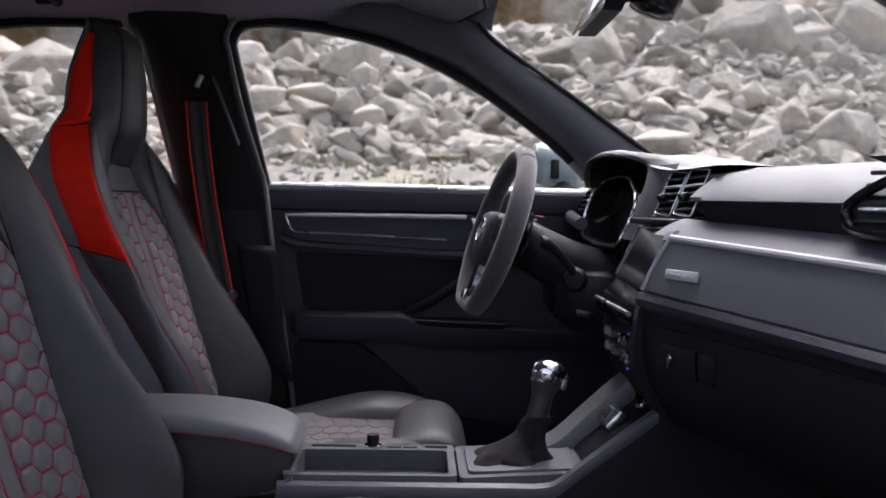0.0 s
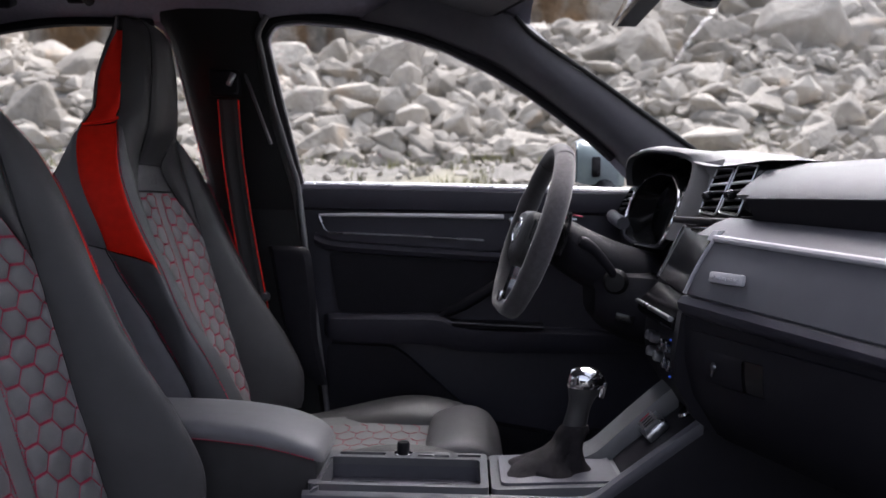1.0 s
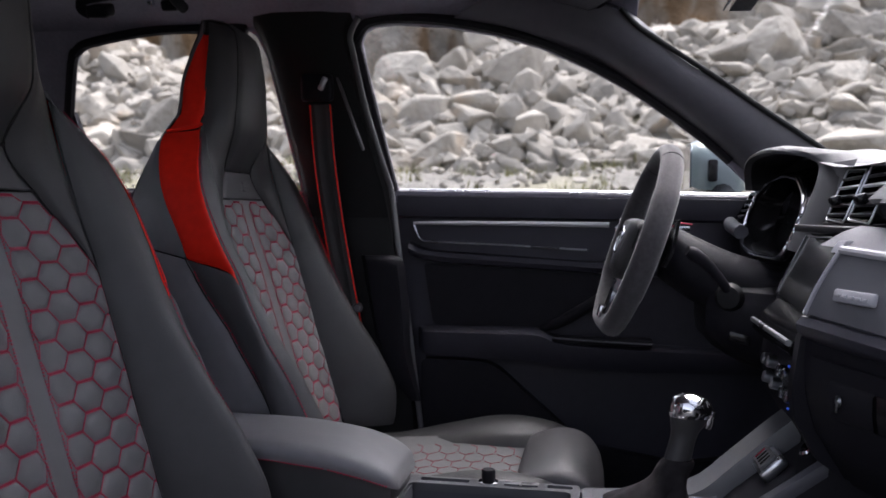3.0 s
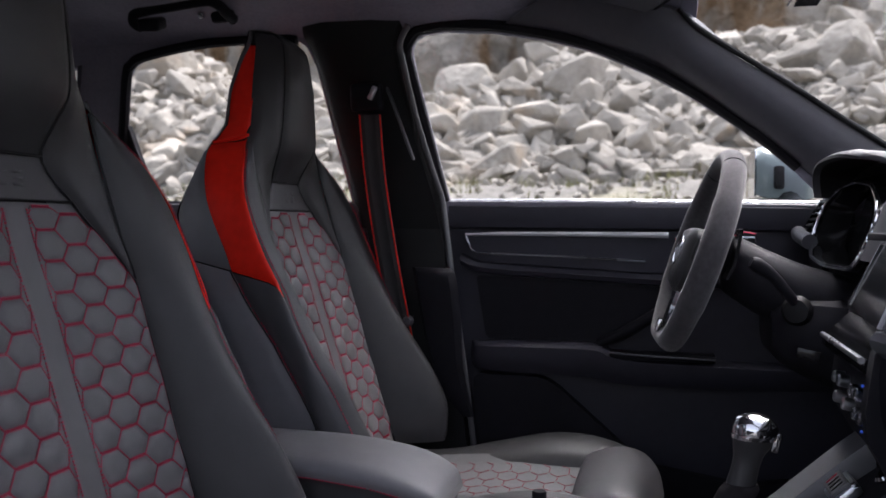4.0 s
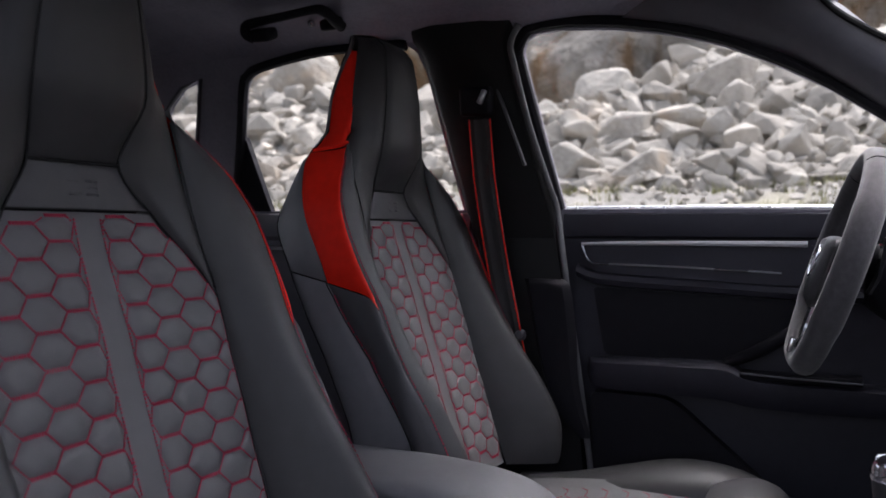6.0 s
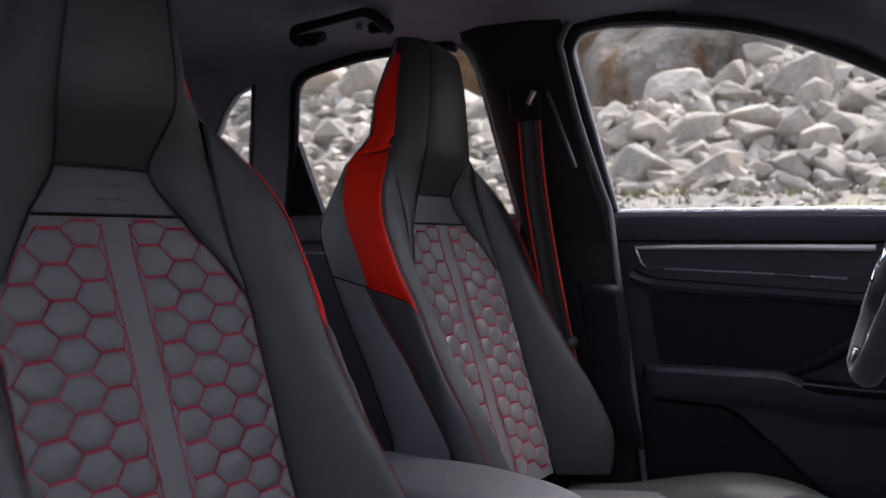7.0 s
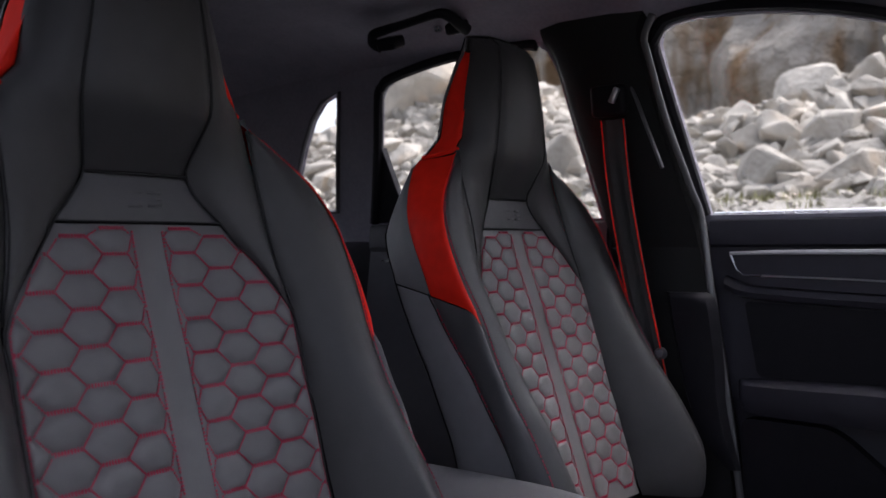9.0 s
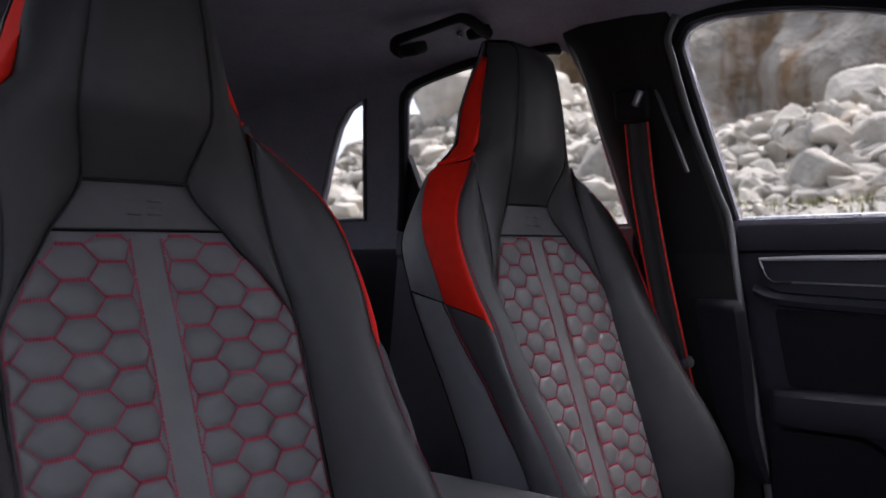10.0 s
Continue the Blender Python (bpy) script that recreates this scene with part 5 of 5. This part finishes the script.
# driver's side vent and lower cover
side_vent = part("side_vent", plate(rounded([(0.68, 0.985), (0.665, 1.050), (0.585, 1.046), (0.575, 1.0)], 0.012), [rounded([(0.672, 0.992), (0.658, 1.043), (0.592, 1.040), (0.583, 1.004)], 0.010)], lambda y, z, d: Vector((0.90 + 0.5 * (z - 0.99) + d, y, z)), 0.03, 0.002), PIANO, dash, "gloss black side air vent")
for k in range(4):
    part("slat", obox((0.915 + 0.006 * k, 0.625, 1.002 + 0.011 * k), (0.02, 0.08, 0.004), (0, -12, 0), 0.0015), SILVER if k == 2 else HARD, side_vent)
part("driver_side", loft([[(x, y, z) for x, z in ((0.955, 0.935), (0.930, 0.925), (0.925, 0.86), (0.94, 0.74), (1.0, 0.66), (1.15, 0.66), (1.15, 1.02), (0.99, 0.94))] for y in (0.56, 0.42, 0.15)], 0, 0), HARD, dash)
part("driver_corner", loft([[(x, y, z) for x, z in ((0.93, 0.985), (0.915, 0.96), (0.925, 0.86), (0.95, 0.74), (1.0, 0.66), (1.15, 0.66), (1.15, 1.02), (0.98, 1.0))] for y in (0.70, 0.56)], 0, 0), HARD, dash)
part("driver_top_roll", tube([(0.895, 0.69, 0.985), (0.885, 0.60, 0.980), (0.89, 0.52, 0.970)], 0.014, 10, 10), SOFT, dash)

# ---- steering wheel and column ----
wheel = thing("steering_wheel", (0.687, 0.37, 0.951), "flat-bottomed sports steering wheel wrapped in dark suede", "steering wheel")
WM = pose(0.687, 0.37, 0.951, 0, 18.5, 5.0) @ Matrix(((0, 0, -1, 0), (-1, 0, 0, 0), (0, 1, 0, 0), (0, 0, 0, 1)))
# wheel plane: local x to the driver's right hand side, local y up, local z towards the driver
rings = []
for k in range(72):
    a = 2 * math.pi * k / 72
    x, y = 0.166 * math.cos(a), 0.166 * math.sin(a)
    if y < -0.150:
        y = -0.150 + (y + 0.150) * 0.12
    c = Vector((x, y, 0))
    d = Vector((math.cos(a), math.sin(a), 0)) if y > -0.148 else Vector((0.25 * math.cos(a), -1, 0)).normalized()
    w, h = (0.0170, 0.0200) if abs(math.sin(a)) > 0.5 else (0.0185, 0.0215)
    rings.append([WM @ (c + d * w * math.cos(t) + Vector((0, 0, h * math.sin(t)))) for t in [2 * math.pi * j / 14 for j in range(14)]])
rim = part("rim", grid(rings, close_u=True, close_v=True), ALCANTARA, wheel, "dark grey suede rim")
for ang in (62, 118):
    a = radians(ang)
    c = Vector((0.166 * math.cos(a), 0.166 * math.sin(a), 0))
    d, t0 = Vector((math.cos(a), math.sin(a), 0)), Vector((-math.sin(a), math.cos(a), 0))
    part("rim_seam", tube([WM @ (c + d * 0.0172 * math.cos(t) + Vector((0, 0, 0.0192 * math.sin(t)))) for t in [2 * math.pi * j / 20 for j in range(20)]], 0.0009, 6, 0, True), HARD, rim)
part("airbag_cover", loft([[WM @ Vector((x * s, y * s - 0.004, z)) for x, y in rounded([(-0.07, 0.045), (0.07, 0.045), (0.062, -0.05), (0.03, -0.07), (-0.03, -0.07), (-0.062, -0.05)], 0.03)] for z, s in ((-0.03, 0.9), (0.0, 1.0), (0.016, 0.97), (0.026, 0.8), (0.029, 0.4))], 0, 0), BLACK_LEATHER, wheel)
part("emblem_ring", tube([WM @ Vector((0.030 * math.cos(t), 0.024 * math.sin(t) - 0.004, 0.029)) for t in [2 * math.pi * j / 28 for j in range(28)]], 0.0025, 8, 0, True), CHROME, wheel, "chrome emblem ring")
part("emblem_plate", lathe([(0, 0), (0.027, 0), (0.025, 0.003), (0, 0.003)], WM @ pose(0, -0.004, 0.027), 24), SILVER, wheel)
for s in (-1, 1):
    part("spoke", loft([[WM @ Vector((s * x, y + dy, z)) for dy, z in ((h, 0.0), (h * 0.8, 0.013), (-h * 0.8, 0.013), (-h, 0.0), (-h * 0.6, -0.012), (h * 0.6, -0.012))] for x, y, h in ((0.055, 0.008, 0.026), (0.10, 0.004, 0.020), (0.155, 0.0, 0.018))], 8, 0), PIANO, wheel)
    part("paddle", loft([[WM @ Vector((s * x, y, z)) for y, z in ((0.055, -0.035), (0.058, -0.040), (0.0, -0.048), (-0.025, -0.044), (-0.025, -0.040), (0.0, -0.043))] for x in (0.085, 0.118)], 0, 0), PIANO, wheel, "gloss black shift paddle")
part("lower_spoke", loft([[WM @ Vector((x * w, y, z)) for x, z in ((-1, 0.0), (-0.8, 0.012), (0.8, 0.012), (1, 0.0), (0.6, -0.01), (-0.6, -0.01))] for y, w in ((-0.06, 0.032), (-0.10, 0.026), (-0.142, 0.036))], 8, 0), CHROME, wheel, "bright lower spoke")
part("spoke_clip", obox(WM @ Vector((0, -0.135, 0.018)), (0.008, 0.05, 0.022), (0, 17.6, 0), 0.003), CHROME, wheel)
part("red_seam", tube([WM @ Vector((0.151 * math.cos(a), 0.151 * math.sin(a), 0.004)) for a in [radians(140 + 80 * j / 19) for j in range(20)]], 0.0012, 6), THREAD, wheel)

column = thing("steering_column", (0.82, 0.37, 0.80), "black steering column cover with a stalk lever", "steering column")
part("shroud", loft([[(xc, 0.37 + w * a, zc + h * b) for a, b in ((-1, 0.3), (-0.7, 0.9), (0, 1), (0.7, 0.9), (1, 0.3), (0.85, -0.7), (0, -1), (-0.85, -0.7))] for xc, w, zc, h in ((0.728, 0.05, 0.935, 0.045), (0.75, 0.075, 0.927, 0.054), (0.80, 0.085, 0.900, 0.058), (0.86, 0.088, 0.872, 0.062), (0.95, 0.09, 0.85, 0.06))], 18, 20), HARD, column)
part("knee_cover", loft([[(xc, 0.37 + w * a, zc + h * b) for a, b in ((-1, 0.3), (-0.8, 0.95), (0, 1), (0.8, 0.95), (1, 0.3), (0.85, -0.7), (0, -1), (-0.85, -0.7))] for xc, w, zc, h in ((0.80, 0.09, 0.832, 0.036), (0.83, 0.110, 0.826, 0.058), (0.90, 0.125, 0.81, 0.075), (0.99, 0.13, 0.80, 0.08))], 16, 20), HARD, column)
part("stalk_boot", lathe([(0.0, 0.0), (0.022, 0), (0.024, 0.008), (0.018, 0.018), (0, 0.02)], pose(0.836, 0.268, 0.868, 90, 0, -20), 18), BLACK_PLASTIC, column)
part("stalk", tube([(0.838, 0.268, 0.866), (0.822, 0.252, 0.890), (0.795, 0.243, 0.922), (0.772, 0.238, 0.938), (0.762, 0.236, 0.943)], [0.009, 0.008, 0.009, 0.012, 0.008], 12, 20), HARD, column, "black control stalk")
part("switch_tab", obox((0.845, 0.225, 0.806), (0.034, 0.006, 0.016), (0, 12, -12), 0.002), PIANO, column)
part("red_piping", tube([(0.742, 0.285, 0.982), (0.757, 0.29, 0.988), (0.775, 0.30, 0.985)], 0.0015, 6), THREAD, column)

# ---- centre console ----
tunnel = thing("centre_console", (0.55, 0.0, 0.24), "dark grey centre console with cup holders and gear lever plate", "centre console")
part("side_wall", loft([[(x, s * y, z) for s, y, z in ((-1, w, 0.24), (-1, w, zt - 0.03), (-1, w - 0.004, zt - 0.008), (1, w - 0.004, zt - 0.008), (1, w, zt - 0.03), (1, w, 0.24))] for x, w, zt in ((0.02, 0.100, 0.52), (0.30, 0.102, 0.53), (0.34, 0.106, 0.548))], 10, 0), HARD, tunnel)


def top(x):
    """Height of the console's upper edge along the car."""
    return 0.590 if x < 0.735 else 0.590 + max(0, x - 0.745) * 0.76 + 0.004 * min(1, (x - 0.735) / 0.02)


for s in (-1, 1):
    xs = [0.33, 0.40, 0.50, 0.60, 0.68, 0.72, 0.75, 0.78, 0.82, 0.86, 0.90]
    part("side_rail", loft([[(x, s * y, top(x) + dz) for y, dz in ((0.086, -0.016), (0.088, -0.006), (0.096, -0.003), (0.104, -0.008), (0.107, -0.018), (0.104, -0.03), (0.09, -0.03))] for x in xs], 30, 0), SOFT, tunnel, "dark rounded console edge")
    part("side_skirt", loft([[(x, s * y, z) for y, z in ((0.103, top(x) - 0.02), (0.110, top(x) - 0.05), (0.112, 0.24), (0.09, 0.24), (0.09, top(x) - 0.02))] for x in xs + [1.15]], 0, 0), HARD, tunnel, "black console side")
part("cup_tray", plate(rounded([(0.335, -0.088), (0.335, 0.088), (0.600, 0.088), (0.600, -0.088)], 0.01), [rounded([(0.348, -0.076), (0.348, 0.052), (0.588, 0.052), (0.588, -0.076)], 0.012), rounded([(0.36, 0.066), (0.36, 0.080), (0.435, 0.080), (0.435, 0.066)], 0.003), rounded([(0.552, 0.066), (0.552, 0.080), (0.590, 0.080), (0.590, 0.066)], 0.003)], lambda x, y, d: Vector((x, y, 0.594 - d)), 0.012, 0.002), GREY_PLASTIC, tunnel, "grey cup holder frame")
part("tray_well", loft([[(x, y, z) for x, y in rounded([(0.346, -0.078), (0.346, 0.054), (0.590, 0.054), (0.590, -0.078)], 0.012)] for z in (0.590, 0.545)], 0, 0, False), SOFT, tunnel)
part("tray_floor", plate(rounded([(0.34, -0.08), (0.34, 0.056), (0.595, 0.056), (0.595, -0.08)], 0.01), [[(xc + 0.042 * math.cos(t), -0.012 + 0.042 * math.sin(t)) for t in [2 * math.pi * j / 24 for j in range(24)]] for xc in (0.408, 0.522)], lambda x, y, d: Vector((x, y, 0.560 - d)), 0.006), SOFT, tunnel)
for xc in (0.408, 0.522):
    part("cup_ring", tube([(xc + 0.042 * math.cos(t), -0.012 + 0.042 * math.sin(t), 0.561) for t in [2 * math.pi * j / 24 for j in range(24)]], 0.002, 6, 0, True), GREY_PLASTIC, tunnel)
part("slot_floor", box((0.35, 0.06, 0.572), (0.595, 0.084, 0.576), 0.0), BLACK_PLASTIC, tunnel)
part("volume_ring", lathe([(0, 0), (0.015, 0), (0.015, 0.003), (0.012, 0.004), (0, 0.004)], pose(0.464, 0.072, 0.594), 24), CHROME, tunnel, "chrome ring")
part("volume_knob", lathe([(0, 0), (0.0095, 0), (0.0105, 0.006), (0.0105, 0.016), (0.009, 0.018), (0, 0.018)], pose(0.464, 0.072, 0.597), 24), HARD, tunnel, "black ribbed volume knob")
for x in (0.500, 0.527):
    part("console_button", box((x - 0.012, 0.064, 0.5942), (x + 0.012, 0.082, 0.597), 0.001), GREY_PLASTIC, tunnel)
part("gear_plate", plate(rounded([(0.604, -0.088), (0.604, 0.088), (0.80, 0.088), (0.80, -0.088)], 0.012), [], lambda x, y, d: Vector((x, y, 0.592 + 0.25 * max(0, x - 0.75) - d)), 0.02, 0.003), GREY_PLASTIC, tunnel, "satin grey gear lever surround")
part("gear_plate_inner", plate(rounded([(0.618, -0.072), (0.618, 0.072), (0.79, 0.072), (0.79, -0.072)], 0.012), [], lambda x, y, d: Vector((x, y, 0.597 + 0.25 * max(0, x - 0.75) - d)), 0.006, 0.002), SOFT, tunnel)
part("ramp", loft([[(x, y, z) for y, z in ((-0.088, z0), (0.088, z0), (0.088, 0.50), (-0.088, 0.50))] for x, z0 in ((0.785, 0.590), (0.81, 0.616), (0.86, 0.658), (0.905, 0.694), (0.96, 0.72))], 0, 0), HARD, tunnel, "rising front of the console")
part("ramp_rail", loft([[(x, y, z) for y, z in ((0.040, z0 + 0.004), (0.044, z0 + 0.020), (0.100, z0 + 0.026), (0.106, z0 + 0.018), (0.106, z0 - 0.03), (0.04, z0 - 0.03))] for x, z0 in ((0.73, 0.578), (0.77, 0.592), (0.81, 0.628), (0.86, 0.674), (0.90, 0.708))], 12, 0), GREY_PLASTIC, tunnel, "grey rising console rail")
slider = part("shift_scale", obox((0.856, 0.028, 0.664), (0.040, 0.092, 0.016), (0, -46, 0), 0.005), SILVER, tunnel, "metal framed scale")
part("scale_face", obox((0.8515, 0.028, 0.6685), (0.028, 0.078, 0.014), (0, -46, 0), 0.002), GREY_PLASTIC, slider)
for k in range(6):
    p = Vector((0.8515, 0.028 + (k - 2.5) * 0.0118, 0.6685)) + Vector((-0.0054, 0, 0.0052))
    part("scale_mark", obox(p, (0.018, 0.0016, 0.002), (0, -46, 0), 0.0005), THREAD if k == 3 else BLACK_PLASTIC, slider)
part("start_button", lathe([(0, 0), (0.016, 0), (0.017, 0.003), (0.014, 0.006), (0.010, 0.005), (0, 0.005)], pose(0.898, -0.030, 0.700, 0, -42, 0), 24), CHROME, tunnel, "round chrome-rimmed start button")
part("start_face", lathe([(0, 0), (0.010, 0), (0.010, 0.002), (0, 0.002)], pose(0.8945, -0.030, 0.7045, 0, -42, 0), 20), PIANO, tunnel)
part("hazard_mark", obox((0.905, 0.03, 0.722), (0.010, 0.014, 0.002), (0, -44, 0), 0.0005), RED_LIGHT, tunnel)

lever = thing("gear_lever", (0.70, 0.0, 0.598), "gear lever with a chrome-topped knob and suede boot", "gear lever")
rings = []
for z, xc, a, b in ((0.598, 0.694, 0.060, 0.050), (0.606, 0.694, 0.053, 0.043), (0.622, 0.706, 0.036, 0.031), (0.640, 0.721, 0.025, 0.023), (0.658, 0.729, 0.024, 0.022), (0.668, 0.733, 0.020, 0.019)):
    ring = []
    for j in range(28):
        t = 2 * math.pi * j / 28
        fold = 1 + 0.42 * (abs(math.sin(2.5 * t + z * 45)) - 0.6) * (0.7 + 0.5 * math.cos(t + 1)) * min(1, (0.668 - z) / 0.03)
        sq = 1 / max(abs(math.cos(t)), abs(math.sin(t))) if z < 0.604 else 1 + (1 / max(abs(math.cos(t)), abs(math.sin(t))) - 1) * max(0, (0.64 - z) / 0.05)
        ring.append((xc + a * fold * min(sq, 1.25) * math.cos(t), b * fold * min(sq, 1.25) * math.sin(t), z))
    rings.append(ring)
part("boot", loft(rings, 22, 0), BOOT, lever, "creased dark suede boot")
part("shaft", loft([[(xc + r * math.cos(t), 0.85 * r * math.sin(t), z) for t in [2 * math.pi * j / 20 for j in range(20)]] for z, xc, r in ((0.660, 0.731, 0.0175), (0.668, 0.732, 0.0185), (0.690, 0.737, 0.0175), (0.706, 0.741, 0.019), (0.718, 0.745, 0.024), (0.728, 0.747, 0.0265))], 16, 0), BLACK_LEATHER, lever, "leather-wrapped grip")
part("knob", loft([[(xc + r * math.cos(t), 0.85 * r * math.sin(t), z) for t in [2 * math.pi * j / 24 for j in range(24)]] for z, xc, r in ((0.727, 0.747, 0.0275), (0.734, 0.748, 0.0295), (0.745, 0.7475, 0.0275), (0.754, 0.746, 0.0205), (0.759, 0.745, 0.008))], 14, 0), CHROME, lever, "polished chrome cap")
part("knob_inlay", obox((0.748, -0.021, 0.741), (0.026, 0.006, 0.006), (-30, -14, 0), 0.002), PIANO, lever)
part("knob_button", obox((0.773, 0.0, 0.724), (0.010, 0.020, 0.026), (0, 12, 0), 0.003), CHROME, lever)

arm = thing("armrest", (0.2, 0.0, 0.53), "dark grey leather centre armrest with red seam", "armrest")
part("lid", loft([[(x, w * a, zb + (zt - zb) * b) for a, b in ((-1.0, 0.0), (-1.02, 0.45), (-0.93, 0.86), (-0.6, 1.0), (0, 1.03), (0.6, 1.0), (0.93, 0.86), (1.02, 0.45), (1.0, 0.0), (0, -0.02))] for x, w, zb, zt in ((-0.06, 0.075, 0.660, 0.672), (-0.04, 0.082, 0.658, 0.681), (0.08, 0.084, 0.657, 0.681), (0.18, 0.084, 0.653, 0.680), (0.26, 0.083, 0.645, 0.672), (0.31, 0.080, 0.634, 0.660), (0.343, 0.070, 0.622, 0.644), (0.354, 0.055, 0.616, 0.628))], 34, 30), LEATHER, arm, "padded grey leather lid")
part("body", loft([[(x, w * a, zb + (zt - zb) * b) for a, b in ((-0.9, 0.0), (-1.0, 0.35), (-1.0, 1.0), (1.0, 1.0), (1.0, 0.35), (0.9, 0.0))] for x, w, zb, zt in ((-0.06, 0.074, 0.545, 0.662), (0.10, 0.080, 0.545, 0.660), (0.24, 0.080, 0.550, 0.649), (0.31, 0.077, 0.560, 0.637), (0.345, 0.066, 0.575, 0.622))], 18, 0), BLACK_LEATHER, arm)
rows = []
for s in (-1, 1):
    seam_dashes([Vector((x, s * (w + 0.002), z)) for x, w, z in ((0.0, 0.083, 0.659), (0.08, 0.0855, 0.659), (0.18, 0.0855, 0.655), (0.26, 0.0845, 0.647), (0.31, 0.0815, 0.636), (0.343, 0.0715, 0.624))], rows, 0.0045, 0.0016, 0.0008, Vector((0, s, 0)))
tagged(part("stitching", boxes(rows), THREAD, arm, "dark red seam stitching", 0), kind="stuff")
part("hinge_end", loft([[(x, w * a, z) for a in (-1, 1) for z in ((zt, 0.50) if a < 0 else (0.50, zt))] for x, w, zt in ((0.318, 0.098, 0.540), (0.332, 0.100, 0.575), (0.345, 0.100, 0.590), (0.352, 0.096, 0.592))], 0, 0), GREY_PLASTIC, arm, "grey front end of the storage box")

# ---- seats in place ----
passenger_seat = build_seat(-0.37)
driver_seat = copy_thing(passenger_seat, pose(0.15, 0.37, 0.30))
passenger_seat["label"] = "dark grey leather sport seat with red bands beside the open doorway"
driver_seat["label"] = "dark grey leather sport seat with red bands behind the steering wheel"
